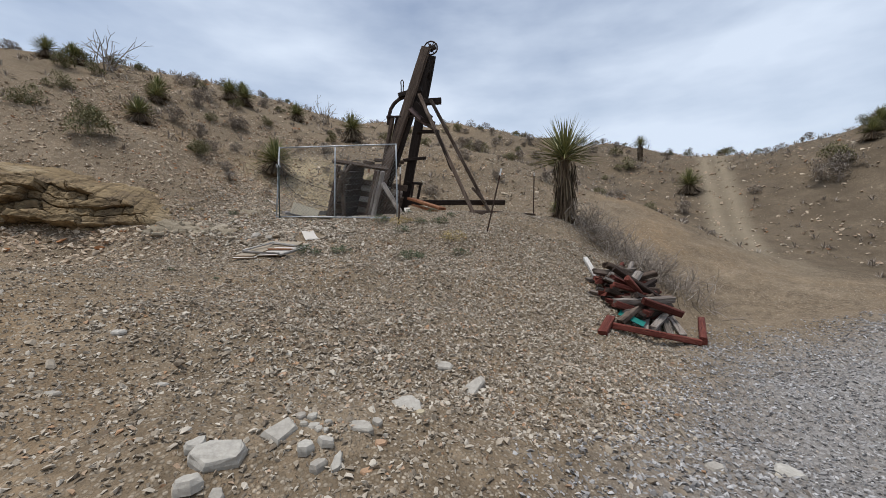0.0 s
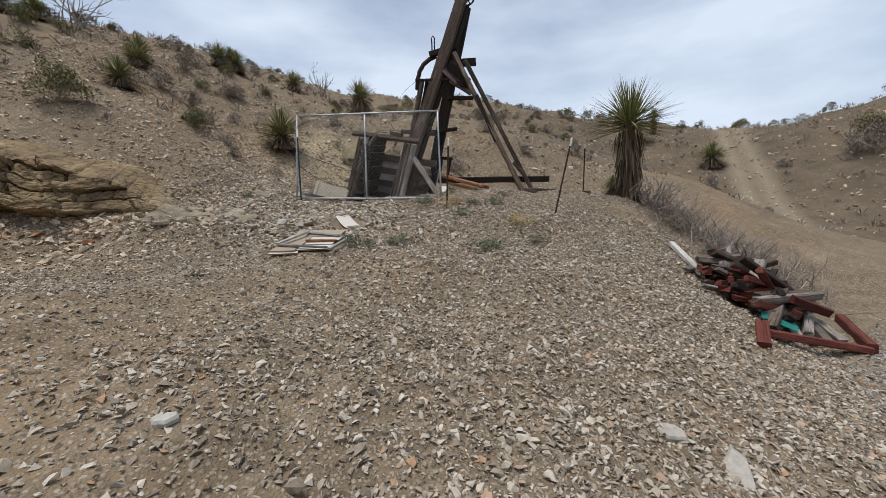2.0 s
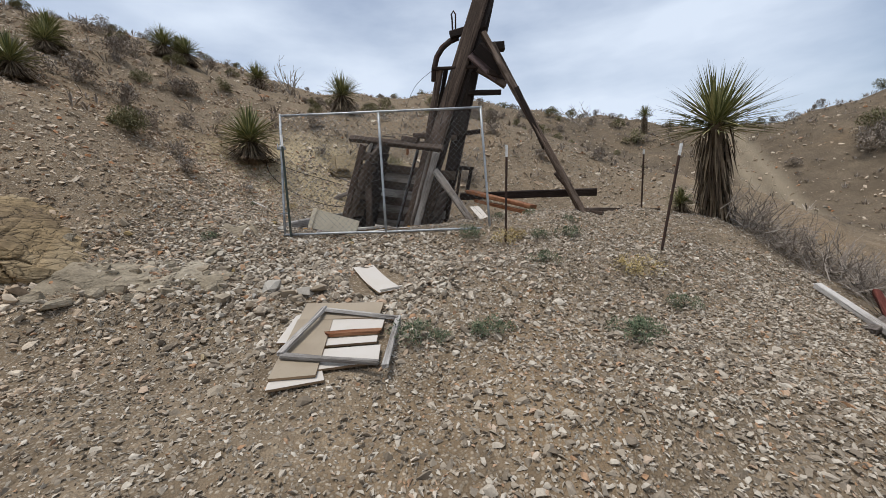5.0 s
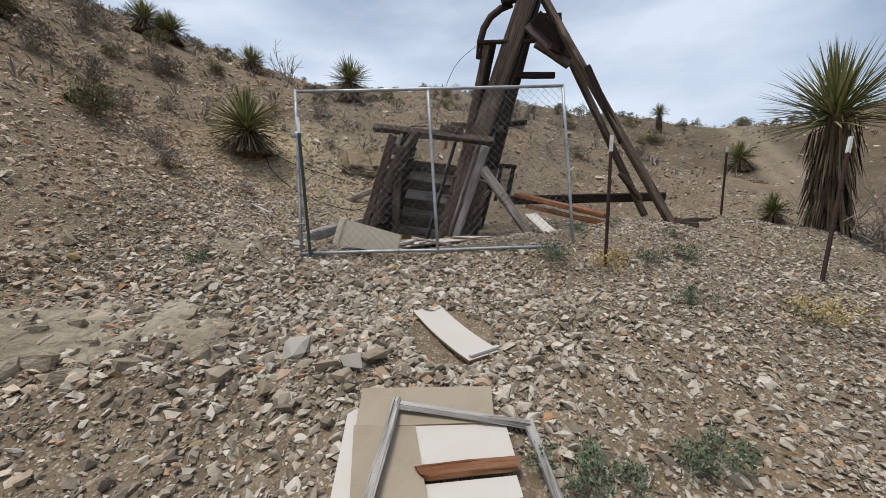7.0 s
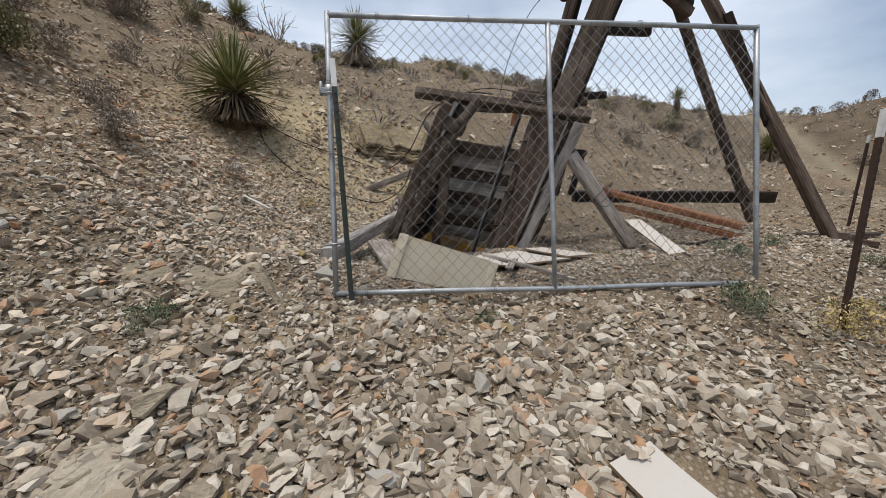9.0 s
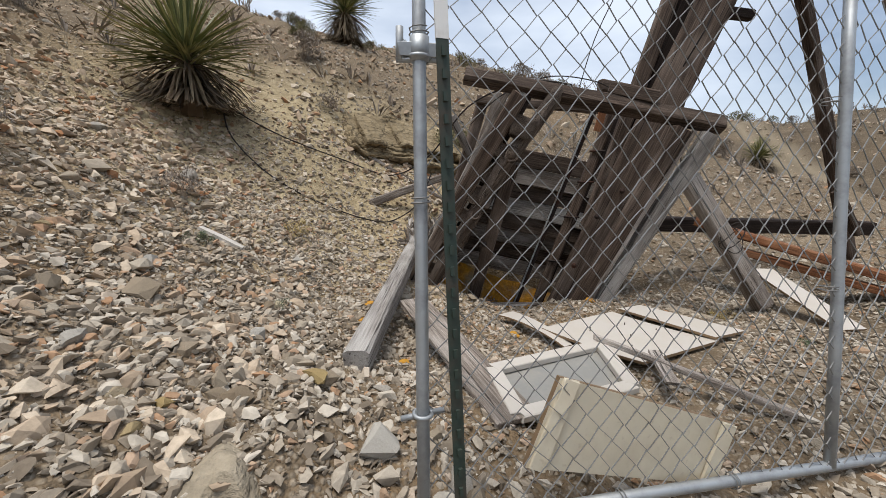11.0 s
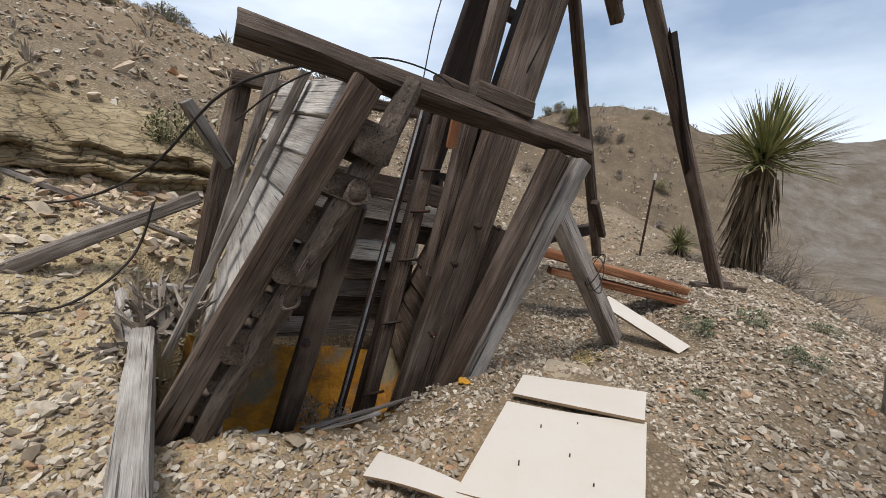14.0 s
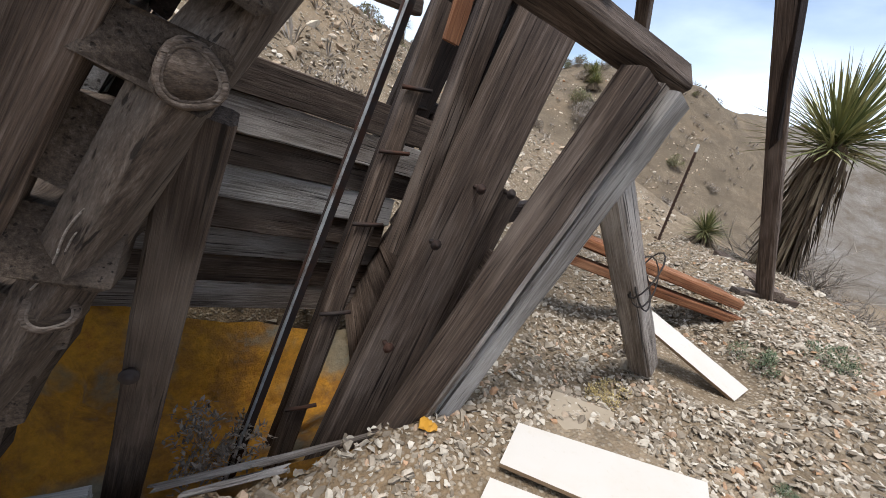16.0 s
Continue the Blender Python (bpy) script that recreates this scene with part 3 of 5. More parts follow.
def on_r(z):
    return lerp(R0, R1, (z - R0.z) / (R1.z - R0.z))


def on_l(z):
    return lerp(L0, L1, (z - L0.z) / (L1.z - L0.z))


FACE = (-0.34, -0.94, 0.1)
beam("stringer", HF, R0, R1, 0.285, 0.11, M_WOOD, FACE)
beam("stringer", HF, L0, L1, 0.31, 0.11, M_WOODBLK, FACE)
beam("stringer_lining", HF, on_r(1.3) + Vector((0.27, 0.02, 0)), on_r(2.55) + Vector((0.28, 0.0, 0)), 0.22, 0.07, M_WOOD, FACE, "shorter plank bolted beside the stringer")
# added block for the deep stringer's side face, its shade put into colour
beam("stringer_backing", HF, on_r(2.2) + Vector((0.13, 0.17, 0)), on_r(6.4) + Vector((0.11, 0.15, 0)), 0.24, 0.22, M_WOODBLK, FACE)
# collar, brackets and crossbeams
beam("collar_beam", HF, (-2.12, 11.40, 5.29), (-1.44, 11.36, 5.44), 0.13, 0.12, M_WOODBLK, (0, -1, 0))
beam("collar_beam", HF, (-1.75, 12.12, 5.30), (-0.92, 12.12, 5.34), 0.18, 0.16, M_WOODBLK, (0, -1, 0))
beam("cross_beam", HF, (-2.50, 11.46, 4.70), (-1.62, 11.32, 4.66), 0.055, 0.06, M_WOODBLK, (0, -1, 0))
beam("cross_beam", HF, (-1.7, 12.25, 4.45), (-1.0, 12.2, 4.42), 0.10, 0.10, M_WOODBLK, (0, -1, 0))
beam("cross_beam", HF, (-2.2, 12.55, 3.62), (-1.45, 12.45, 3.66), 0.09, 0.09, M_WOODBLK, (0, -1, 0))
beam("cross_beam", HF, (-2.95, 11.75, 3.5), (-2.05, 11.8, 3.42), 0.10, 0.09, M_WOOD, (0, -1, 0))
beam("tie_beam", HF, on_r(6.1) + Vector((0, 0.1, 0)), on_l(6.1), 0.1, 0.1, M_WOODBLK, (1, 0, 0))
beam("tie_beam", HF, on_r(4.9) + Vector((0, 0.1, 0)), on_l(4.9), 0.1, 0.1, M_WOODBLK, (1, 0, 0))
# ore chute plate and guide pole
beam("chute_plate", HF, (-1.72, 11.33, 4.92), (-1.22, 11.30, 4.45), 0.30, 0.05, M_WOODMAUVE, (0.15, -0.9, 0.35), "tilted mauve-brown chute board")
beam("side_bracket", HF, (-2.12, 12.72, 2.92), (-1.60, 12.66, 2.86), 0.08, 0.09, M_WOODBLK, (0, -1, 0))
beam("side_bracket", HF, (-1.66, 12.66, 2.84), (-1.80, 12.70, 2.22), 0.08, 0.08, M_WOODBLK, (0, -1, 0))
beam("side_bracket", HF, (-1.90, 12.68, 2.86), (-2.02, 12.72, 2.22), 0.06, 0.07, M_WOODBLK, (0, -1, 0))
beam("chute_lip", HF, (-1.45, 11.16, 4.52), (-1.05, 11.36, 4.44), 0.10, 0.05, M_WOODBLK, (0, -1, 0))
beam("guide_pole", HF, (-2.92, 11.82, 2.2), (-2.33, 11.55, 4.75), 0.12, 0.10, M_WOOD, FACE)
beam("guide_pole", HF, (-2.80, 11.92, 2.2), (-2.21, 11.66, 4.75), 0.07, 0.10, M_WOODBLK, FACE)
beam("chute_side", HF, (-1.64, 11.24, 4.98), (-1.16, 11.20, 4.52), 0.05, 0.20, M_WOODBLK, (0.4, -0.3, 0.8))
beam("chute_log", HF, (-1.62, 11.30, 4.62), (-1.08, 11.34, 4.30), 0.11, 0.11, M_WOOD, (0, -1, 0))
rod("bent_pipe", HF, [(-2.47, 11.58, 4.5), (-2.45, 11.57, 4.75), (-2.39, 11.55, 4.95), (-2.28, 11.53, 5.11), (-2.12, 11.5, 5.22), (-1.95, 11.48, 5.28)], 0.055, M_IRON, "bent rusty pipe")
rod("cable_hook", HF, [(-2.06, 11.5, 5.35), (-2.06, 11.5, 5.6), (-2.07, 11.5, 5.72), (-2.03, 11.5, 5.78), (-1.99, 11.5, 5.72), (-2.0, 11.5, 5.45)], 0.017, M_IRON, "iron hook", 6)
# raking legs
beam("raking_leg", HF, (0.08, 10.40, 1.72), (-1.50, 11.28, 5.26), 0.105, 0.11, M_WOOD, (0, -1, 0))
beam("raking_leg", HF, (0.56, 11.90, 1.85), (-1.22, 11.84, 5.28), 0.10, 0.11, M_WOOD, (0, -1, 0))
beam("leg_splint", HF, (0.42, 11.80, 2.15), (0.02, 11.80, 2.62), 0.07, 0.09, M_WOOD, (0, -1, 0))
beam("leg_splint", HF, (-0.55, 10.72, 3.02), (-0.98, 10.92, 4.15), 0.05, 0.08, M_WOODBLK, (0.9, -0.4, 0), ragged=0.05)
beam("ground_brace", HF, (-2.0, 12.15, 2.22), (1.03, 12.06, 2.18), 0.10, 0.16, M_WOODBLK, (0, -0.2, 1))
# sheave wheel on top
SHV = Vector((-1.17, 11.5, 6.66))


def sheave():
    w = rod("sheave_wheel", HF, [SHV + Vector((0.19 * math.cos(a), 0, 0.19 * math.sin(a))) for a in np.linspace(0, 6.2832, 29)[:-1]], 0.022, M_IRON, "rusty iron sheave wheel", 8, True)
    rod("hub", w, [SHV - Vector((0, 0.2, 0)), SHV + Vector((0, 0.2, 0))], 0.035, M_IRON)
    for k in range(6):
        a = k * 1.0472
        rod("spoke", w, [SHV, SHV + Vector((0.18 * math.cos(a), 0, 0.18 * math.sin(a)))], 0.013, M_IRON, "", 6)


sheave()
beam("bearing_block", HF, (-1.45, 11.28, 6.45), (-1.0, 11.26, 6.58), 0.12, 0.12, M_WOODBLK, (0, -1, 0))
rod("hoist_cable", HF, [(-2.45, 11.5, 3.45), (-2.3, 11.35, 3.9), (-2.2, 11.3, 4.3), (-2.12, 11.35, 4.6)], 0.007, M_CABLE, "", 5)

# ---- timber collar over the shaft ----
SH = thing("shaft_collar", (-3.5, 11.6, 1.5), "leaning weathered plank collar over the mine shaft", "shaft collar")
N = Vector((-0.34, -0.94, 0))  # outward from the front
UP = Vector((0.36, -0.12, 0.93))  # the lean of the timbers
beam("header_beam", SH, (-4.21, 11.66, 3.47), (-2.385, 10.985, 3.09), 0.115, 0.105, M_WOOD, (0.2, 0.5, 0.9), rough=0.007)
beam("header_block", SH, (-3.14, 11.31, 3.37), (-2.84, 11.14, 3.285), 0.11, 0.10, M_WOOD, (0, 0, 1), "short cut block on the header beam")
# front struts
S1A, S1B = Vector((-4.66, 12.10, 1.46)), Vector((-3.895, 11.24, 3.27))
beam("strut", SH, S1A, S1B, 0.12, 0.085, M_WOOD, N)
# the knotted strut: a bent trunk with two cut branches
S2 = [Vector(p) for p in ((-4.52, 11.97, 1.42), (-4.33, 11.80, 1.90), (-4.11, 11.60, 2.36), (-3.905, 11.37, 2.84), (-3.73, 11.345, 3.07), (-3.53, 11.38, 3.34))]


def trunk(points, radii, sides=12):
    """A rough round trunk with lengthwise ridges, swept along points."""
    bm = tube(points, 1.0, sides)
    rows = [[v for v in bm.verts][k * sides:(k + 1) * sides] for k in range(len(points))]
    for row, p, r in zip(rows, points, radii):
        for k, v in enumerate(row):
            v.co = p + (v.co - p) * r * (1 + 0.11 * math.sin(k * 2.6) + 0.06 * noise.noise(v.co * 9))
    return bm


fine2 = [lerp(S2[k], S2[k + 1], f) for k in range(len(S2) - 1) for f in (0, 0.34, 0.67)] + [S2[-1]]
S2M = along(S2[0], S2[-1])[0]
s2 = part("strut", trunk([S2M.inverted() @ p for p in fine2], [0.054 + 0.008 * math.exp(-((k - 9) / 1.6) ** 2) + 0.006 * math.exp(-((k - 6) / 1.2) ** 2) for k in range(len(fine2))]), M_WOODBARK, SH, "knotted grey-brown trunk used as a strut", S2M)
UPN = UP.normalized()
for p, r in ((Vector((-3.905, 11.318, 2.84)), 0.050), (Vector((-4.11, 11.555, 2.36)), 0.042)):
    out = (Vector((-4.3, 10.4, 2.8)) - p).normalized() * 0.4 + N * 0.6
    out.normalize()
    p = p + out * 0.016
    u = (UPN - out * UPN.dot(out)).normalized()
    v = out.cross(u)
    for ring, rr in ((1.0, 0.0075), (0.86, 0.005)):
        rod("knot_rim", s2, [p + r * ring * (1 + 0.08 * math.sin(3 * a)) * (math.cos(a) * u + 0.92 * math.sin(a) * v) - out * (0.004 + 0.010 * (ring - 0.78)) for a in np.linspace(0, 6.2832, 21)[:-1]], rr, M_WOODBARK, "raised rim of a knot", 6, True)
    rod("knot", s2, [p - out * 0.03, p - out * 0.001], r * 0.82, M_WOODEND, "dark round cut end of a branch", 14)
for k in range(5):
    side = Vector((-0.030 + 0.016 * k, 0.004 * abs(k - 2), 0.0))
    rod("bark_ridge", s2, [lerp(S2[2], S2[3], 0.12 + 0.055 * q + 0.02 * k) + N * (0.056 - 0.003 * abs(k - 2)) + side + Vector((0.007 * math.sin(q * 0.9 + k) + 0.002 * q, 0, 0)) for q in range(11)], 0.0022, M_WOODGREY, "pale ridge of bark", 5)
beam("strut", SH, (-4.02, 12.05, 1.25), (-3.862, 11.405, 2.79), 0.115, 0.085, M_WOOD, N)
beam("side_log", SH, (-3.06, 11.46, 1.36), (-2.515, 10.955, 3.02), 0.115, 0.11, M_WOODPALE, N, "weathered grey log", taper=0.95, rough=0.007, seg=9)
beam("front_post", SH, (-3.24, 11.52, 1.36), (-2.70, 11.015, 3.06), 0.125, 0.11, M_WOOD, N)
beam("front_post_edge", SH, (-3.165, 11.455, 1.40), (-2.645, 10.965, 3.04), 0.03, 0.06, M_WOODGREY, N, "pale worn edge of a post")
# boarded walls: left side with its cut ends at the front, back, right side
NB, NT, FT, FB = Vector((-4.62, 12.0, 1.42)), Vector((-3.80, 11.30, 3.32)), Vector((-3.55, 12.63, 3.50)), Vector((-4.06, 13.12, 1.66))
RIGHT = Vector((1.55, -0.38, -0.28))
WEST = (FB - NB).cross(NT - NB).normalized()
ROWS_ = 10
for i in range(ROWS_):
    f = (i + 0.5) / ROWS_
    a, b = lerp(NB, NT, f), lerp(FB, FT, f)
    beam("side_board", SH, lerp(a, b, 0.12), b, 0.2, 0.05, M_WOODPALE if i > 1 else M_WOODGREY, WEST)
    # added inner boards, no real lining; the interior's shade is in their colour
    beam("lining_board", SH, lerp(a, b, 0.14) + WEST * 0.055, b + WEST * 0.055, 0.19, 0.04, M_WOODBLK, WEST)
    if i < 9:
        z = 1.62 + 0.178 * i + RNG.uniform(-.015, .015)
        c = lerp(S1A, S1B, (z - S1A.z) / (S1B.z - S1A.z)) + Vector((0.138 + RNG.uniform(-.012, .012), -0.055, 0))
        beam("crib_log", SH, c - N * 0.34, c + N * RNG.uniform(0.0, 0.05), 0.17 + 0.02 * (i % 2), (0.165, 0.11, 0.15)[i % 3], M_WOODEND, UP, ragged=0.012, rough=0.011, seg=4)
    if i < 8:
        mats = (M_WOODGREY, M_WOOD, M_WOODGREY, M_WOOD, M_WOODPALE, M_WOOD, M_WOODGREY, M_WOOD)
        g = (i + 0.5) / ROWS_ * 0.95
        a, b = lerp(FB, FT, g), lerp(FB, FT, g) + RIGHT
        beam("back_board", SH, a + Vector((RNG.uniform(0, .08), 0, 0)), b + Vector((RNG.uniform(-.1, .1), 0, 0)), 0.19, 0.05, mats[i], N)
    if i < 6:
        a = lerp(NB, NT, f * 0.95) + RIGHT + Vector((0.05, 0.25, 0))
        beam("side_board", SH, a, lerp(FB, FT, f * 0.95) + RIGHT, 0.2, 0.05, M_WOOD, WEST)
beam("corner_post", SH, FB + Vector((-0.06, 0, 0.1)), FT + Vector((-0.05, 0, 0.08)), 0.09, 0.07, M_WOODGREY, WEST)
beam("corner_post", SH, lerp(NB, FB, 0.5) + Vector((-.05, 0, .3)), lerp(NT, FT, 0.55) + Vector((-.05, 0, .04)), 0.08, 0.05, M_WOODGREY, WEST)
beam("corner_post", SH, (-4.02, 13.15, 2.1), (-3.66, 13.0, 3.60), 0.12, 0.12, M_WOOD, (-1, 0, 0))
beam("loose_prop", SH, (-3.80, 13.02, 2.95), (-4.05, 12.94, 3.35), 0.08, 0.08, M_WOODGREY, (0, -1, 0))
beam("rear_rail", SH, (-3.75, 12.95, 3.55), (-2.3, 12.55, 3.45), 0.09, 0.09, M_WOOD, N)
# pipe and ladder posts in the opening
PA, PB = Vector((-3.63, 12.14, 0.92)), Vector((-2.81, 12.025, 3.38))
beam("guide_iron", SH, PA, PB, 0.055, 0.014, M_IRON, (-0.5, -0.85, 0.2), "dark iron angle bar", rough=0.001)
# the bar's highlight, put into colour as a bright strip
beam("guide_iron_flange", SH, PA + Vector((-0.026, -0.02, 0)), PB + Vector((-0.026, -0.02, 0)), 0.012, 0.05, M_HIGHLIGHT, (-0.5, -0.85, 0.2), "flange of an iron bar, coloured bright as its highlight", rough=0.001)
beam("ladder_post", SH, (-3.44, 12.08, 0.85), (-2.62, 12.03, 3.35), 0.09, 0.10, M_WOOD, N)
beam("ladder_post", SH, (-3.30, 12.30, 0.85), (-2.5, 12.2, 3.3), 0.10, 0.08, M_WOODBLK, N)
for f in (0.2, 0.4, 0.58, 0.72, 0.84):
    p = lerp((-3.44, 12.08, 0.85), (-2.62, 12.03, 3.35), f) + N * 0.06
    rod("iron_strap", SH, [p + Vector((-0.07, 0.03, 0)), p + Vector((0, -0.005, 0.0)), p + Vector((0.07, -0.03, 0))], 0.011, M_IRON, "", 5)
beam("painted_scrap", SH, (-3.08, 11.52, 3.08), (-3.04, 11.5, 3.30), 0.06, 0.02, M_WOODRUST, N, "orange-painted scrap of wood")
# short raking prop at the side, wrapped with wire
beam("raking_prop", SH, (-1.93, 10.83, 1.72), (-2.55, 11.06, 2.70), 0.13, 0.12, M_WOODGREY, (0, -1, 0))
for k in range(3):
    c = Vector((-2.24, 10.96, 2.24 + 0.03 * k))
    rod("wire_coil", SH, [c + Vector((0.10 * math.cos(a), 0.05 * math.sin(a) - 0.06, 0.10 * math.sin(a + k))) for a in np.linspace(0, 6.2832, 15)[:-1]], 0.004, M_CABLE, "", 4, True)
# sill boards at the mouth
beam("sill_board", SH, (-4.40, 12.06, 1.50), (-4.10, 11.91, 1.50), 0.04, 0.05, M_WOODPALE, N)
for p, q in ((Vector(p), Vector(q)) for p, q in (((-3.95, 11.83, 1.50), (-3.62, 11.66, 1.54)), ((-3.66, 11.67, 1.535), (-3.22, 11.46, 1.585)), ((-3.88, 11.72, 1.52), (-3.60, 11.58, 1.55)))):
    beam("sill_board", SH, p - Vector((0, 0, 0.012)), q - Vector((0, 0, 0.012)), 0.016, 0.022, M_WOODGREY, N, ragged=0.02, rough=0.003)
# bolts
for p in ((-2.62, 11.46, 2.56), (-2.80, 11.50, 2.58), (-3.99, 11.655, 2.085), (-3.16, 11.57, 1.9), (-3.0, 11.53, 2.35)):
    p = Vector(p)
    b = rod("bolt", SH, [p - N * 0.04, p + N * 0.022], 0.012, M_IRON, "", 6)
    rod("washer", b, [p + N * 0.004, p + N * 0.010], 0.024, M_IRON, "", 10)
# the stained pit under it
def pit():
    bm = bmesh.new()
    cols, rows = 40, 10
    ring = []
    for j in range(rows):
        row = []
        f = j / (rows - 1)
        for i in range(cols):
            k = i / cols * 4
            a, b = SHAFT[int(k)], SHAFT[(int(k) + 1) % 4]
            x, y = a[0] + (b[0] - a[0]) * (k % 1), a[1] + (b[1] - a[1]) * (k % 1)
            cx, cy = -3.55, 12.28
            s = 0.965 - 0.24 * f + 0.06 * noise.noise((x * 3, y * 3, f * 4))
            row.append(bm.verts.new((cx + (x - cx) * s, cy + (y - cy) * s, 1.50 + max(0, min(1, (y - 11.9) / 0.9)) * (0.14 - 0.30 * (x + 4.0)) - 0.50 * f ** 0.7 + 0.06 * noise.noise((x * 5, f * 5, y * 5)))))
        ring.append(row)
    for a, b in zip(ring, ring[1:]):
        for i in range(cols):
            bm.faces.new((a[i], a[(i + 1) % cols], b[(i + 1) % cols], b[i]))
    c = bm.verts.new((-3.55, 12.28, 0.92))
    for i in range(cols):
        bm.faces.new((ring[-1][i], ring[-1][(i + 1) % cols], c))
    for f in bm.faces:
        f.normal_flip()
    return bm
tagged(single("shaft_pit", pit(), M_PITSOIL, Matrix(), "rust-orange stained earth pit under the shaft collar", "pit", smooth=True), kind="structure")


# ---- loose timbers ----
def loose(name, p, q, w, h, mat, label, side=(0, 0, 1), category="timber", group="loose timbers", **kw):
    m, length = along(p, q, side)
    return single(name, timber(length, w, h, **kw), mat, m, label, category, group)


loose("timber_post", (-5.05, 10.10, H(-5.05, 10.1) + 0.03), (-4.47, 12.64, 1.95), 0.115, 0.14, M_WOODPALE, "long grey weathered post lying on gravel beside the shaft")
loose("timber_slab", (-4.40, 9.75, H(-4.4, 9.75) + 0.04), (-4.69, 11.02, 1.80), 0.20, 0.03, M_WOODGREY, "split grey plank lying on gravel")
loose("timber_post", (-4.52, 12.70, 1.90), (-4.50, 13.0, 2.14), 0.06, 0.07, M_WOODPALE, "short broken grey stake", ragged=0.05)
loose("timber_pole", (-4.98, 13.24, 2.33), (-3.95, 13.22, 2.72), 0.09, 0.09, M_WOODGREY, "grey pole leaning on the shaft collar")
loose("timber_lath", (-5.0, 14.0, H(-5, 14) + 0.03), (-3.9, 13.6, H(-3.9, 13.6) + 0.06), 0.05, 0.03, M_WOODGREY, "thin grey lath lying on gravel")
loose("rust_plank", (-1.84, 11.68, 2.30), (-0.80, 10.62, 1.92), 0.26, 0.07, M_WOODRUST, "orange-brown painted plank lying on edge", (0.5, -0.5, 0.6), group="rust planks")
loose("rust_plank", (-1.74, 11.48, 2.10), (-0.76, 10.46, 1.78), 0.12, 0.06, M_WOODRUST, "dark orange-brown plank beneath another", (0, 0, 1), group="rust planks")
loose("ground_timber", (0.1, 10.35, H(0.1, 10.35) + 0.05), (1.75, 10.95, H(1.75, 10.95) + 0.05), 0.12, 0.09, M_WOOD, "dark weathered timber lying on the ground")
loose("ground_timber", (-0.15, 10.62, H(-.15, 10.62) + 0.03), (0.32, 10.22, H(.32, 10.22) + 0.03), 0.10, 0.06, M_WOOD, "short dark timber under the headframe leg")


# ---- loose boards ----
def panel(name, corners, mat, label, thick=0.017, sag=0.0, category="board", group="discarded cabinet boards", edge=True):
    """A board through four corners (in turn round its edge), with some sag along its length and a raw edge."""
    c = [Vector(p) for p in corners]
    base = (c[0] + c[1] + c[2] + c[3]) / 4
    nrm = (c[1] - c[0]).cross(c[3] - c[0]).normalized()
    if nrm.z < 0:
        nrm = -nrm
    bm, nu, nv = bmesh.new(), 10, 3
    top, low = [], []
    for i in range(nu + 1):
        u = i / nu
        for rows, off in ((top, 0.0), (low, -thick)):
            rows.append([bm.verts.new(lerp(lerp(c[0], c[1], u), lerp(c[3], c[2], u), j / nv) - base + nrm * (off - sag * 4 * u * (1 - u))) for j in range(nv + 1)])
    for i in range(nu):
        for j in range(nv):
            bm.faces.new((top[i][j], top[i + 1][j], top[i + 1][j + 1], top[i][j + 1]))
            bm.faces.new((low[i][j], low[i][j + 1], low[i + 1][j + 1], low[i + 1][j]))
        for j in (0, nv):
            bm.faces.new((top[i][j], low[i][j], low[i + 1][j], top[i + 1][j])).material_index = 1
    for j in range(nv):
        for i in (0, nu):
            bm.faces.new((top[i][j], top[i][j + 1], low[i][j + 1], low[i][j])).material_index = 1
    bmesh.ops.recalc_face_normals(bm, faces=bm.faces)
    ob = single(name, bm, mat, Matrix.Translation(base), label, category, group)
    ob.data.materials.append(M_EDGE if edge else mat)
    return ob


# heap of cabinet boards on the slope
panel("cabinet_board", ((-3.96, 6.99, 1.045), (-3.25, 6.95, 1.04), (-3.22, 7.18, 1.12), (-3.95, 7.22, 1.14)), M_TAN, "tan particle board at the back of the heap")
panel("cabinet_board", ((-3.86, 6.02, 0.93), (-3.56, 6.04, 0.93), (-3.66, 7.02, 1.045), (-3.97, 7.00, 1.05)), M_TAN, "long tan particle board lying on white boards")
panel("cabinet_board", ((-3.66, 6.72, 1.0), (-3.20, 6.73, 1.0), (-3.19, 7.02, 1.035), (-3.70, 7.00, 1.04)), M_WHITE, "white cabinet board with a broken edge")
panel("cabinet_board", ((-3.62, 6.13, 0.925), (-3.17, 6.20, 0.93), (-3.18, 6.46, 0.96), (-3.62, 6.44, 0.96)), M_WHITE, "white cabinet board in the heap")
panel("cabinet_board", ((-3.62, 6.50, 0.965), (-3.22, 6.52, 0.965), (-3.22, 6.63, 0.98), (-3.62, 6.62, 0.98)), M_WHITE, "narrow white cabinet board in the heap")
panel("cabinet_board", ((-3.84, 5.92, 0.90), (-3.50, 6.02, 0.90), (-3.60, 6.30, 0.93), (-3.90, 6.26, 0.93)), M_WHITE, "white board under the tan one")
panel("cabinet_board", ((-4.0, 6.55, 0.99), (-3.7, 6.56, 0.99), (-3.72, 7.16, 1.05), (-4.02, 7.14, 1.06)), M_WHITE, "white board under the tan one")
loose("broken_edge_strip", (-3.63, 6.66, 1.005), (-3.22, 6.68, 1.0), 0.07, 0.03, M_WOODRUST, "splintered brown strip of raw board", category="strip", ragged=0.03)
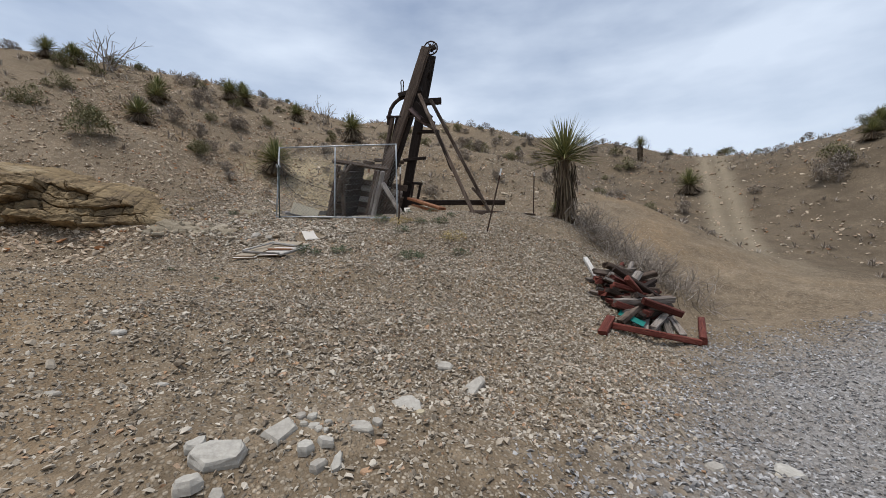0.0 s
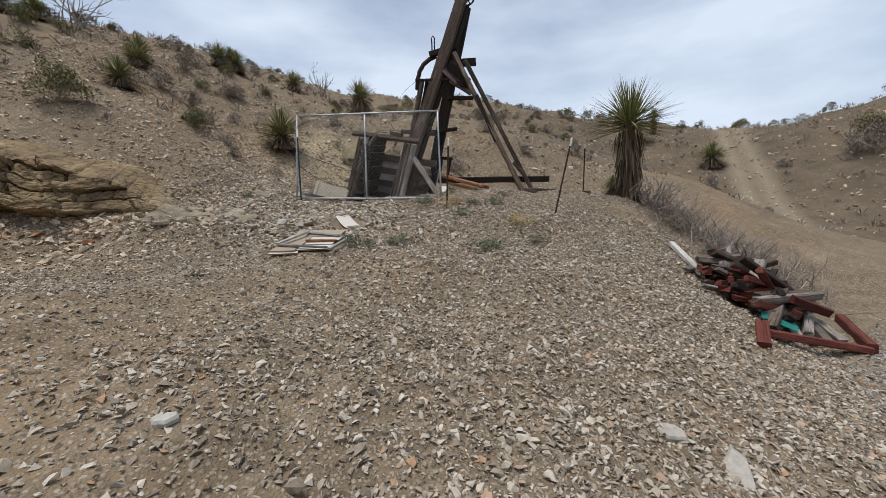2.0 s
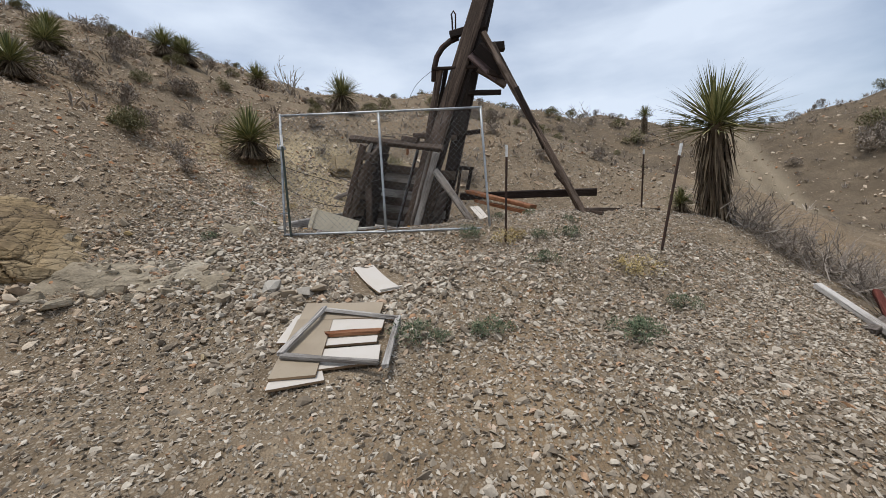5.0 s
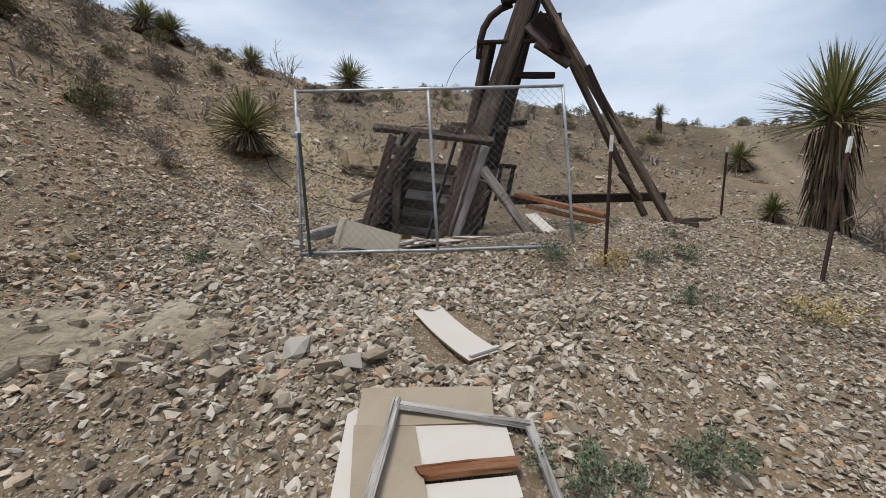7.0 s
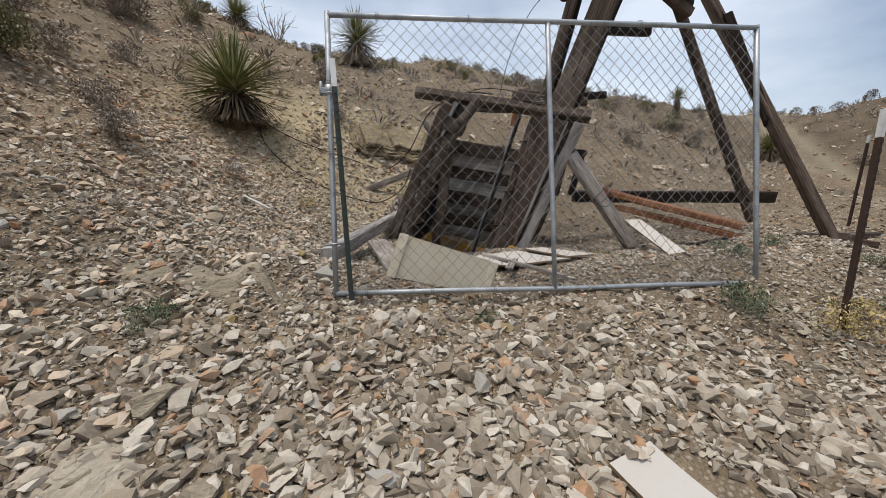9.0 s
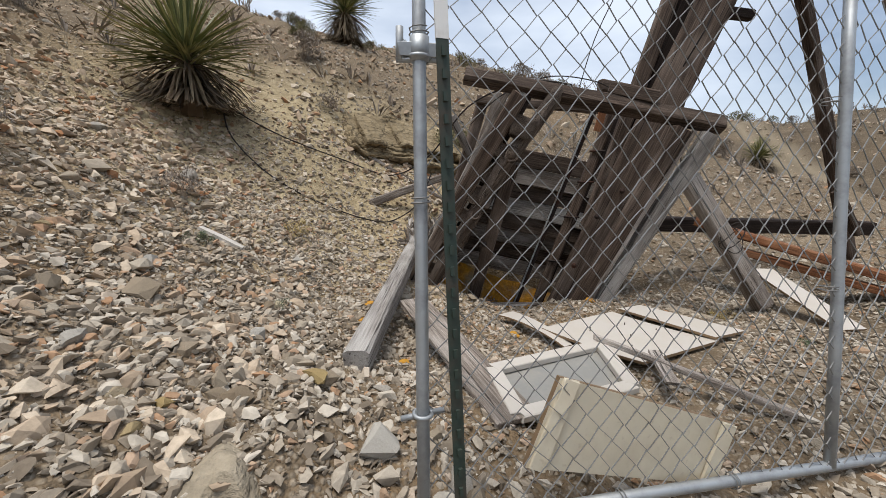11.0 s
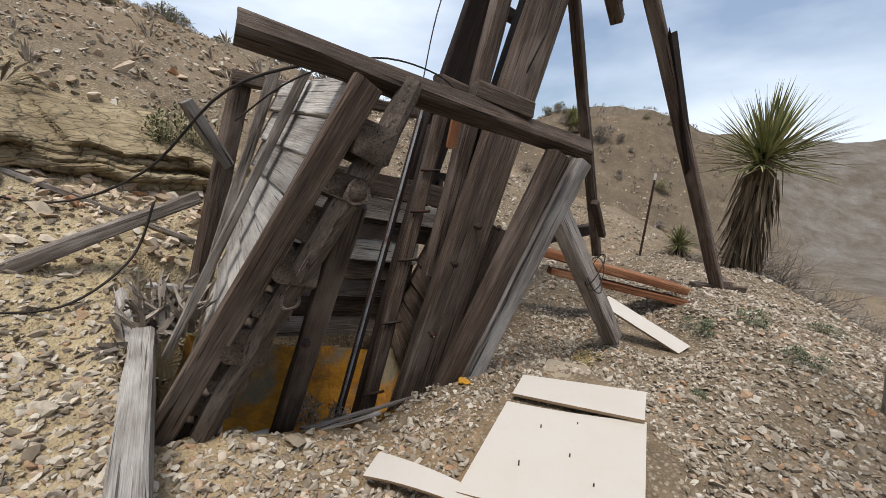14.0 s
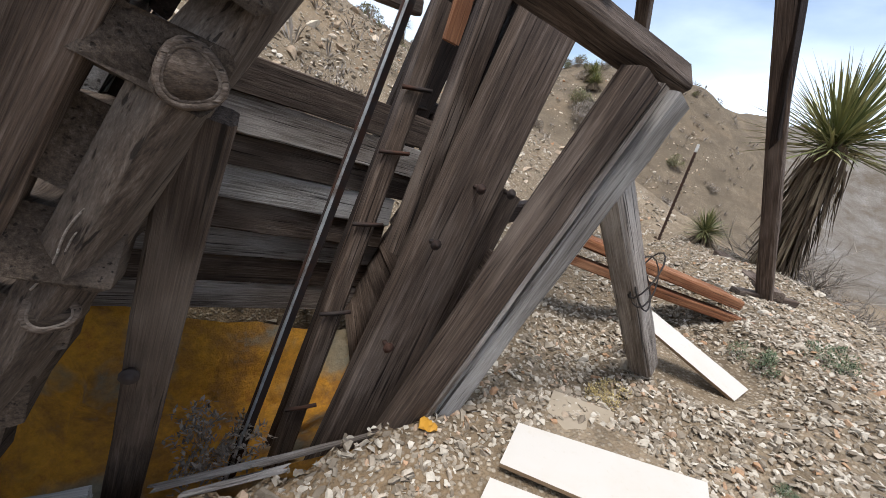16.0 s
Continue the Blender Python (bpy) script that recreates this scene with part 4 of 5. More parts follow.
for p, q in (((-3.75, 7.10, 1.12), (-3.87, 6.28, 1.0)), ((-3.73, 7.06, 1.11), (-3.08, 6.91, 1.035)), ((-3.075, 6.95, 1.03), (-3.11, 6.08, 0.94)), ((-3.86, 6.28, 0.985), (-3.16, 6.12, 0.955))):
    loose("frame_slat", p, q, 0.045, 0.03, M_WOODPALE, "grey weathered slat of a broken frame", category="slat", group="broken frame slats")
ob = panel("curved_board", ((-3.66, 8.10, 1.335), (-3.30, 7.50, 1.145), (-3.06, 7.63, 1.15), (-3.44, 8.19, 1.345)), M_WHITE, "bent white board lying alone on the rubble", sag=0.03)
part("end_strip", timber(0.25, 0.03, 0.018, 0.001), M_WHITE, ob, "white strip across the end", along((-3.29, 7.535, 1.163), (-3.07, 7.66, 1.168))[0])
# boards behind the gate
ob = panel("leaning_panel", ((-4.53, 9.385, 1.79), (-3.835, 9.39, 1.63), (-3.765, 9.40, 1.845), (-4.43, 9.40, 2.07)), M_BEIGE, "beige cabinet panel leaning behind the fence panel", 0.02, group="")
for a, b in (((-4.495, 9.378, 1.785), (-4.395, 9.393, 2.06)), ((-3.87, 9.38, 1.64), (-3.80, 9.39, 1.855))):
    m_, l_ = along(a, b, (0, -0.96, 0.25))
    part("edge_moulding", timber(l_, 0.05, 0.012, 0.001), M_BEIGE, ob, "", m_)
ob = panel("framed_door", ((-4.39, 10.12, 1.70), (-4.39, 9.77, 1.68), (-3.78, 9.89, 1.69), (-3.645, 10.36, 1.68)), M_DUSTY, "white framed cabinet door with a dusty pane, lying on gravel", 0.02)
for a, b in (((-4.39, 10.12, 1.72), (-3.645, 10.36, 1.70)), ((-4.39, 10.12, 1.72), (-4.39, 9.77, 1.70)), ((-3.645, 10.36, 1.70), (-3.78, 9.89, 1.71)), ((-4.39, 9.77, 1.70), (-3.78, 9.89, 1.71))):
    m_, l_ = along(a, b)
    part("frame_strip", timber(l_, 0.075, 0.032, 0.001), M_WHITE, ob, "", m_)
panel("white_board", ((-3.07, 11.005, 1.68), (-2.845, 10.355, 1.705), (-2.545, 10.425, 1.705), (-2.835, 11.07, 1.68)), M_WHITE, "white melamine shelf lying on another")
ob = panel("white_board", ((-3.80, 10.82, 1.632), (-3.49, 10.18, 1.668), (-2.82, 10.35, 1.684), (-3.13, 11.0, 1.66)), M_WHITE, "large white melamine board lying by the shaft", sag=0.012)
for x, y in ((-3.5, 10.7), (-3.3, 10.55), (-3.05, 10.62), (-3.4, 10.4), (-3.2, 10.75), (-2.98, 10.45)):
    rod("nail_hole", ob, [(x, y, 1.63), (x, y, 1.668)], 0.0035, M_IRON, "", 5)
panel("curved_strip", ((-3.99, 11.20, 1.60), (-3.755, 10.57, 1.60), (-3.685, 10.595, 1.60), (-3.845, 11.265, 1.60)), M_WHITE, "bent white strip of board on gravel", 0.012, -0.03)
panel("brown_board", ((-2.71, 11.02, 1.645), (-2.59, 10.76, 1.645), (-2.36, 10.82, 1.645), (-2.455, 11.09, 1.645)), M_TAN, "small brown scrap of board on gravel")
panel("white_board", ((-1.93, 10.99, 1.985), (-1.76, 10.41, 1.675), (-1.59, 10.368, 1.69), (-1.76, 10.94, 1.99)), M_WHITE, "narrow white board leaning on the raking prop")
loose("frame_slat", (-3.42, 10.2, 1.72), (-3.55, 9.9, 1.70), 0.06, 0.02, M_WOODGREY, "thin grey slat lying across boards", category="slat")
loose("frame_slat", (-3.66, 10.4, 1.735), (-3.2, 9.6, 1.69), 0.035, 0.03, M_WOODGREY, "long thin grey slat on a framed door", category="slat")
loose("pale_stick", (-6.10, 11.25, H(-6.1, 11.25) + 0.03), (-5.83, 11.20, H(-5.83, 11.2) + 0.03), 0.045, 0.025, M_WHITE, "bleached white stick on the slope", category="stick")
loose("pale_stick", (-4.35, 13.05, 2.16), (-4.13, 12.9, 2.12), 0.05, 0.03, M_WOODPALE, "bleached scrap of wood", category="stick")


# ---- cables ----
def cable(points, r=0.008, label="old dark steel cable lying on the slope"):
    fine = []
    pts = [Vector(p) for p in points]
    for i in range(len(pts) - 1):
        a, b, c, d = pts[max(i - 1, 0)], pts[i], pts[i + 1], pts[min(i + 2, len(pts) - 1)]
        for k in range(6):
            t = k / 6
            fine.append(0.5 * ((2 * b) + (c - a) * t + (2 * a - 5 * b + 4 * c - d) * t * t + (3 * b - a - 3 * c + d) * t ** 3))
    fine.append(pts[-1])
    single("steel_cable", tube([p - pts[0] for p in fine], r, 6), M_CABLE, Matrix.Translation(pts[0]), label, "cable", "steel cables", True)


def lie(x, y, up=0.02):
    return (x, y, H(x, y) + up)


cable([lie(-6.65, 13.55, .08), lie(-6.49, 13.2), lie(-6.17, 12.95), lie(-5.85, 12.9), lie(-5.46, 12.87), lie(-5.05, 12.92), lie(-4.73, 12.95, .05), (-4.4, 13.1, 2.35), (-4.25, 13.1, 2.7)])
cable([lie(-6.6, 13.6, .06), lie(-6.3, 13.5, .08), lie(-5.9, 13.48, .06), lie(-5.3, 13.6, .05), lie(-4.7, 13.7, .08), (-4.3, 13.0, 2.9), (-4.02, 12.3, 3.35), (-3.65, 11.75, 3.48), (-3.3, 11.6, 3.45)], 0.008, "dark steel cable looped over the shaft collar")
cable([(-3.96, 12.4, 3.2), (-3.8, 12.0, 3.4), (-3.5, 11.7, 3.52), (-3.1, 11.62, 3.5), (-2.75, 11.7, 3.42)], 0.005, "thin dark wire over the header beam")
cable([(-3.22, 11.62, 3.45), (-3.1, 11.6, 3.9), (-2.85, 11.55, 4.4), (-2.5, 11.5, 4.68)], 0.004, "thin wire hanging from the headframe")
cable([(-2.62, 11.15, 3.02), (-2.58, 11.12, 2.8), (-2.62, 11.14, 2.62)], 0.006, "short wire hanging from the header beam")


# ---- plants ----
def blades(specs, droop=0.25, fold=0.25, simple=False):
    """Sword leaves: each spec is base, direction, length, width."""
    verts, faces = [], []
    for b, d, ln, w in specs:
        d = d.normalized()
        s = d.cross(Vector((0, 0, 1)))
        s = s.normalized() if s.length > 0.05 else Vector((1, 0, 0))
        n = s.cross(d)
        k0 = len(verts)
        if simple:
            mid = b + d * (ln * 0.45)
            verts += [b, mid - s * (w / 2) + n * (w * fold), mid + s * (w / 2) + n * (w * fold), b + d * ln - Vector((0, 0, droop * ln))]
            faces += [(k0, k0 + 2, k0 + 1), (k0 + 1, k0 + 2, k0 + 3)]
            continue
        for f, ww in ((0.0, 0.6), (0.3, 1.0), (0.7, 0.62)):
            p = b + d * (ln * f) - Vector((0, 0, 1)) * (droop * ln * f * f)
            for e, q in ((-1, 1), (0, 0), (1, 1)):
                verts.append(p + s * (e * w * ww / 2) + n * (q * w * ww * fold))
        verts.append(b + d * ln - Vector((0, 0, 1)) * (droop * ln))
        for r in (0, 3):
            faces += [(k0 + r, k0 + r + 1, k0 + r + 4), (k0 + r, k0 + r + 4, k0 + r + 3), (k0 + r + 1, k0 + r + 2, k0 + r + 5), (k0 + r + 1, k0 + r + 5, k0 + r + 4)]
        faces += [(k0 + 6, k0 + 7, k0 + 9), (k0 + 7, k0 + 8, k0 + 9)]
    return np.array([tuple(v) for v in verts]), np.array(faces)


def ball_dir(rng, low, high):
    a, z = rng.uniform(0, 6.2832), math.sin(radians(rng.uniform(low, high)))
    r = math.sqrt(max(0, 1 - z * z))
    return Vector((r * math.cos(a), r * math.sin(a), z))


YUCCA = {}


def yucca_meshes(seed, trunk):
    rng = random.Random(seed)
    c = Vector((0, 0, trunk))
    up = [(c + Vector((rng.uniform(-.03, .03), rng.uniform(-.03, .03), rng.uniform(-.06, .10))), ball_dir(rng, -14, 86), rng.uniform(0.56, 0.80) * (1.15 if trunk > 1 else 1), rng.uniform(0.018, 0.030)) for _ in range(310)]
    crown = mesh_from("crown", *blades(up, 0.06), M_YUCCA)
    rows = int(300 + trunk * 120)
    down = []
    for _ in range(rows):
        z = rng.uniform(0.12, max(0.2, trunk))
        d = ball_dir(rng, -87, -70) if trunk > 1 else ball_dir(rng, -60, 4)
        down.append((Vector((d.x * 0.06, d.y * 0.06, z)) + Vector((d.x, d.y, 0)).normalized() * (rng.uniform(0.07, 0.10 + 0.08 * z) if trunk > 1 else 0), d, rng.uniform(0.30, 0.55) * (0.9 if trunk > 0.6 else 1.15), rng.uniform(0.016, 0.034)))
    v, f = blades(down, 0.1 if trunk > 1 else 0.55)
    v[:, 2] = np.maximum(v[:, 2], -0.05)
    skirt = mesh_from("dead_skirt", v, f, M_YUCCADRY)
    bm = tube([(0, 0, -0.1), (0.01, 0, trunk * 0.5), (0, 0.01, trunk + 0.05)], 0.09, 9)
    me = bpy.data.meshes.new("trunk")
    bm.to_mesh(me)
    bm.free()
    me.materials.append(M_YUCCADRY)
    return crown, skirt, me


def yucca(x, y, trunk, size, seed, label, z=None, lean=0.0):
    key = (seed, trunk)
    if key not in YUCCA:
        YUCCA[key] = yucca_meshes(seed, trunk)
    base = Vector((x, y, H(x, y) if z is None else z))
    g = thing("yucca", base, label, "yucca", "yuccas")
    m = Matrix.Translation(base) @ pose(0, 0, 0, 0, lean, seed * 77) @ Matrix.Scale(size, 4)
    for name, me in zip(("crown", "dead_skirt", "trunk"), YUCCA[key]):
        ob = part(name, me, None, g, "", m)
        if name != "trunk":
            ob["kind"] = "stuff"


yucca(2.47, 10.42, 1.35, 1.3, 3, "tall yucca with a green crown over a skirt of dead leaves", 1.42, 3)
yucca(-6.85, 13.20, 0.36, 1.22, 4, "stemless green yucca with a brown skirt on the slope", 3.36)
yucca(-5.45, 17.6, 0.55, 1.10, 5, "green yucca with a brown skirt below the ridge")
for x, y, tr, s, sd in ((-9.8, 10.9, 0.4, 0.95, 4), (-11.2, 13.2, 0.4, 0.85, 5), (-11.2, 17.5, 0.42, 1.15, 5), (-10.7, 17.9, 0.42, 1.1, 4), (-9.4, 20.5, 0.42, 1.2, 5), (12.6, 23.6, 0.42, 1.35, 4),
                        (12.5, 30.0, 1.35, 0.9, 3), (-15.0, 12.9, 0.42, 0.9, 5), (-14.3, 13.2, 0.42, 0.9, 4), (-13.0, 21.5, 0.42, 0.9, 4), (19.9, 21.0, 0.42, 1.0, 5), (20.8, 21.6, 0.42, 1.1, 5),
                        (-11.6, 13.8, 0.42, 1.0, 4), (2.42, 11.25, 0.4, 0.5, 4)):
    yucca(x, y, tr, s * (0.78 if x < -9 else 1), sd, "green yucca on the dry hillside")


def shrub_mesh(name, seed, mat, n, spread, tall, leafy):
    """A scrub bush: twigs from the foot into several rounded lobes, each filled with small leaves."""
    rng = random.Random(seed)
    specs, lobes = [], []
    for _ in range(11):
        d = ball_dir(rng, 15, 85)
        lobes.append((Vector((d.x * spread * 0.62, d.y * spread * 0.62, d.z * tall * 0.68)), rng.uniform(0.13, 0.24)))
    for _ in range(n):
        c, r = rng.choice(lobes)
        q = c + ball_dir(rng, -60, 90) * (r * rng.uniform(0.3, 1.05))
        q.z = max(q.z, 0.02)
        b = Vector((rng.uniform(-.07, .07), rng.uniform(-.07, .07), -0.02))
        specs.append((b.lerp(q, rng.uniform(0.0, 0.6)), q - b + ball_dir(rng, -90, 90) * 0.1, rng.uniform(0.3, 0.55) * q.length, 0.007))
        for _ in range(leafy):
            p = c + ball_dir(rng, -50, 90) * (r * rng.uniform(0.55, 1.05))
            specs.append((Vector((p.x, p.y, max(p.z, 0.01))), ball_dir(rng, -40, 90), rng.uniform(0.04, 0.09), rng.uniform(0.016, 0.034)))
    return mesh_from(name, *blades(specs, 0.1, 0.1, True), mat)


S_GREY = [shrub_mesh("dry_shrub", 20 + k, M_SHRUBGREY, 300, 0.62, 0.55, 3) for k in range(3)]
S_OLIVE = [shrub_mesh("olive_shrub", 30 + k, M_SHRUBOLIVE, 240, 0.6, 0.6, 6) for k in range(3)]
S_GREEN = [shrub_mesh("weed", 40 + k, M_SHRUBGREEN, 150, 0.8, 0.42, 6) for k in range(2)]
S_STRAW = [shrub_mesh("straw", 50 + k, M_STRAW, 220, 0.8, 0.45, 3) for k in range(2)]


def bush(meshes, x, y, s, label, name="shrub", group="scrub on the hills", flat=1.0, z=None, rng=RNG):
    m = Matrix.Translation((x, y, H(x, y) - 0.01 if z is None else z)) @ pose(0, 0, 0, rng.uniform(-8, 8), rng.uniform(-8, 8), rng.uniform(0, 360)) @ Matrix.Diagonal((s, s, s * flat, 1))
    single(name, rng.choice(meshes), None, m, label, "shrub" if name == "shrub" else "weed", group)


for x, y, s in ((-13.7, 12.4, 1.3), (-11.3, 9.25, 1.3), (-9.3, 8.9, 1.5), (-10.2, 9.6, 1.2), (-8.1, 10.9, 0.9), (-12.3, 10.9, 1.2), (-8.1, 11.1, 1.1), (18.0, 20.8, 1.7), (10.8, 28.2, 1.6), (-14.6, 13.6, 1.5),
                (-9.0, 16.5, 0.9), (-14, 14.5, 1.2), (-12.3, 17.0, 1.0), (-13.2, 12.9, 1.0), (-10.6, 17.0, 1.0)):
    bush(S_OLIVE, x, y, s * (0.72 if x < -7 else 1), "olive-green scrub bush on the stony hillside")
for x, y, s in ((-10.0, 12.4, 1.2), (-9.3, 15.0, 1.1), (-7.4, 11.3, 0.75), (-10.9, 14.9, 1.3), (-9.4, 14.9, 0.9), (-7.0, 10.8, 0.5), (-6.35, 11.6, 0.4), (16.8, 20.0, 1.8), (17.9, 20.0, 1.6), (10.9, 20.7, 1.2), (-6.0, 15.6, 0.8),
                (-8.4, 12.2, 0.9), (-9.2, 12.6, 1.0), (-11.4, 16.3, 1.2), (-5.5, 14.6, 0.5), (19.7, 19.1, 1.8), (-12.7, 16.8, 1.2), (-10.3, 11.6, 1.1)):
    bush(S_GREY, x, y, s * (0.85 if x < -7 else 1), "grey dry scrub bush on the stony hillside")
for x, y, s in ((-1.22, 8.95, 0.42), (-0.75, 9.05, 0.5), (-1.43, 7.98, 0.42), (-2.2, 9.12, 0.55), (-1.62, 9.75, 0.3), (-2.27, 6.62, 0.45), (-2.93, 6.62, 0.5), (-2.72, 6.6, 0.25), (-5.67, 8.82, 0.32), (-1.08, 6.66, 0.5), (-0.2, 7.34, 0.4),
                (-3.35, 4.82, 0.14), (-4.12, 4.99, 0.16), (-0.95, 6.75, 0.35), (-1.25, 10.35, 0.35), (-1.0, 10.05, 0.35), (-0.5, 9.6, 0.3), (-6.05, 11.1, 0.22), (-2.38, 10.2, 0.16), (-3.9, 9.1, 0.2), (-5.5, 10.7, 0.15)):
    bush(S_GREEN, x, y, s * 0.78, "low grey-green weed growing in gravel", "weed", "weeds in the gravel")
for x, y, s in ((-0.36, 7.9, 0.48), (-1.66, 8.86, 0.42), (-5.6, 12.05, 0.3), (-1.5, 9.0, 0.25), (-2.2, 10.9, 0.2), (-4.3, 12.9, 0.35)):
    bush(S_STRAW, x, y, s, "tuft of dry straw-yellow grass", "straw_tuft", "dry grass tufts")
bush(S_GREY, -3.68, 12.2, 0.5, "grey dead tumbleweed lying in the shaft mouth", "tumbleweed", "", z=1.12)
hill = random.Random(8)
count = 0
while count < 230:
    x, y = hill.uniform(-24, 26), hill.uniform(8, 40)
    if -5.5 < x < 6 and y < 14.5 or x > 5 and y < 13 or -8.0 < x < -4 and y < 16 or abs(x - 10.5 - (y - 14) * 0.32) < 1.3 and y < 30:
        continue
    kind = hill.random()
    s = hill.uniform(0.45, 1.15) * (1.1 if y > 20 else 0.85) * (0.68 if x < -6 else 1)
    bush(S_GREY if kind < 0.62 else S_OLIVE, x, y, s, "small dry scrub bush on the hillside" if kind < 0.62 else "small olive scrub bush on the hillside", rng=hill)
    count += 1


def bare_branches(name, label, base, n, length, seed, spread, mat=M_SHRUBGREY, line=None):
    """A tangle of bare forked twigs."""
    rng = random.Random(seed)
    verts, faces = [], []

    def twig(p, d, ln, r, depth):
        q = p
        ring0 = None
        for k in range(4):
            u = d.orthogonal().normalized()
            v = d.cross(u)
            ring = []
            for j in range(3):
                a = j * 2.0944
                ring.append(len(verts))
                verts.append(tuple(q + (u * math.cos(a) + v * math.sin(a)) * r * (1 - k * 0.22)))
            if ring0:
                for j in range(3):
                    faces.append((ring0[j], ring0[(j + 1) % 3], ring[(j + 1) % 3], ring[j]))
            ring0 = ring
            if depth and k in (1, 2):
                twig(q, (d + ball_dir(rng, -60, 80) * 0.9).normalized(), ln * 0.55, r * 0.6, depth - 1)
            d = (d + ball_dir(rng, -90, 90) * 0.25).normalized()
            q = q + d * (ln / 3)

    for i in range(n):
        p = Vector((0, 0, 0)) if line is None else lerp(line[0], line[1], rng.random()) - Vector(base)
        p = p + Vector((rng.gauss(0, spread), rng.gauss(0, spread), 0))
        if line is not None:
            p.z = H(p.x + base[0], p.y + base[1]) - base[2] + abs(rng.gauss(0, 0.12))
        twig(p, ball_dir(rng, 5 if line else 30, 60 if line else 88), length * rng.uniform(0.6, 1.2), 0.009 if line else 0.03, 2)
    ob = new(name, mesh_from(name, np.array(verts), np.array(faces), mat))
    ob.matrix_basis = Matrix.Translation(base)
    return tagged(ob, label, "brush" if line else "shrub", kind="stuff" if line else "")


bare_branches("brush_pile", "tangle of dead grey branches behind the timber heap", (3.2, 9.6, 0.9), 300, 0.55, 61, 0.26, line=((2.75, 10.5, 1.4), (3.9, 8.5, 0.3)))
bare_branches("brush_pile", "thin dead grey twigs beside the timber heap", (4.0, 8.6, 0.4), 170, 0.45, 62, 0.34, line=((3.5, 9.6, 1.0), (4.6, 8.0, 0.1)))
for x, y, n, ln, sd in ((-13.6, 13.9, 9, 1.3, 63), (8.8, 32.0, 8, 1.7, 64), (-9.3, 24.5, 7, 1.3, 65)):
    bare_branches("bare_bush", "leafless grey desert bush on the ridge", (x, y, H(x, y)), n, ln, sd, 0.15)

bare_branches("root_tangle", "tangle of grey dead roots beside the shaft collar", (-4.36, 12.75, 1.92), 26, 0.3, 66, 0.10)

# ---- heap of old timbers ----
wood = random.Random(77)
mats = (M_WOODRED, M_WOOD, M_WOODRED, M_WOODBLK, M_WOOD, M_WOODRED, M_WOODGREY)
names = {M_WOODRED: "short red-painted split timber in a heap", M_WOOD: "short dark brown timber in a heap", M_WOODGREY: "short grey weathered timber in a heap", M_WOODBLK: "short blackened timber in a heap"}
for layer, n in ((0, 20), (1, 20), (2, 18), (3, 13), (4, 7)):
    for i in range(n):
        f = (i + 0.5 + wood.uniform(-.4, .4)) / n
        c = lerp((2.88, 8.0, 0), (2.72, 6.1, 0), f if layer < 3 else 0.15 + f * 0.6)
        c.x += wood.uniform(-.22, .22) + 0.03 * layer
        turn = wood.gauss(0.5, 0.24)
        ln = wood.uniform(0.6, 1.25) * (1.0 - 0.05 * layer)
        d = Vector((math.cos(turn), math.sin(turn), 0))
        p, q = c - d * ln / 2, c + d * ln / 2
        w, h = wood.uniform(0.06, 0.15), wood.uniform(0.05, 0.11)
        tip = wood.gauss(0, 0.05 + 0.02 * layer)
        p.z, q.z = H(p.x, p.y) * 0.9 + 0.13 + layer * 0.095 - tip, H(q.x, q.y) * 0.9 + 0.13 + layer * 0.095 + tip
        mat = wood.choice(mats)
        loose("split_timber", p, q, w, h, mat, names[mat], (wood.uniform(-.6, .6), wood.uniform(-.5, .5), 1), group="heap of old timbers", ragged=0.03)
loose("red_beam", (1.98, 5.62, H(1.98, 5.62) + .06), (3.30, 5.80, H(3.3, 5.8) + .06), 0.095, 0.085, M_WOODRED, "red-painted beam lying along the heap's edge", group="heap of old timbers")
loose("red_beam", (3.36, 5.82, H(3.36, 5.82) + .07), (3.85, 6.75, H(3.85, 6.75) + .15), 0.10, 0.12, M_WOODRED, "red-painted beam lying beside the heap", group="heap of old timbers")
loose("red_beam", (1.78, 5.38, H(1.78, 5.38) + .05), (2.02, 5.75, H(2.02, 5.75) + .09), 0.12, 0.07, M_WOODRED, "short red-brown block by the heap", group="heap of old timbers")
for k in range(4):
    x = 2.55 + k * 0.2
    loose("grey_board", (x, 5.86 + k * 0.03, H(x, 5.86) + .07), (x + 0.42 - k * 0.1, 6.72, H(x + .3, 6.7) + .26), 0.10, 0.035, M_WOODGREY, "grey weathered board leaning on the heap", group="heap of old timbers")
loose("pale_pole", (2.42, 8.45, H(2.42, 8.45) + .06), (2.45, 7.55, H(2.45, 7.55) + .10), 0.09, 0.08, M_WOODPALE, "pale bleached pole at the end of the heap", group="heap of old timbers")
panel("teal_scrap", ((2.22, 6.02, 0.02), (2.52, 5.84, -0.12), (2.60, 5.94, -0.08), (2.32, 6.16, 0.08)), M_TEAL, "scrap of teal plastic in the timber heap", 0.006, category="scrap", group="", edge=False)
for x, y, s in ((-4.98, 11.27, 0.045), (-5.02, 10.91, 0.045), (-4.81, 10.31, 0.03), (-3.12, 11.32, 0.036), (-3.96, 10.91, 0.035), (-4.93, 11.1, 0.04)):
    bm = bmesh.new()
    bmesh.ops.create_icosphere(bm, subdivisions=2, radius=s)
    for v in bm.verts:
        v.co *= 1 + 0.9 * noise.noise(v.co * 34)
        v.co.z *= 0.45
    single("orange_scrap", bm, M_ORANGE, Matrix.Translation((x, y, H(x, y) + s * 0.3)), "crumpled scrap of yellow-orange plastic on gravel", "scrap", "orange scraps")


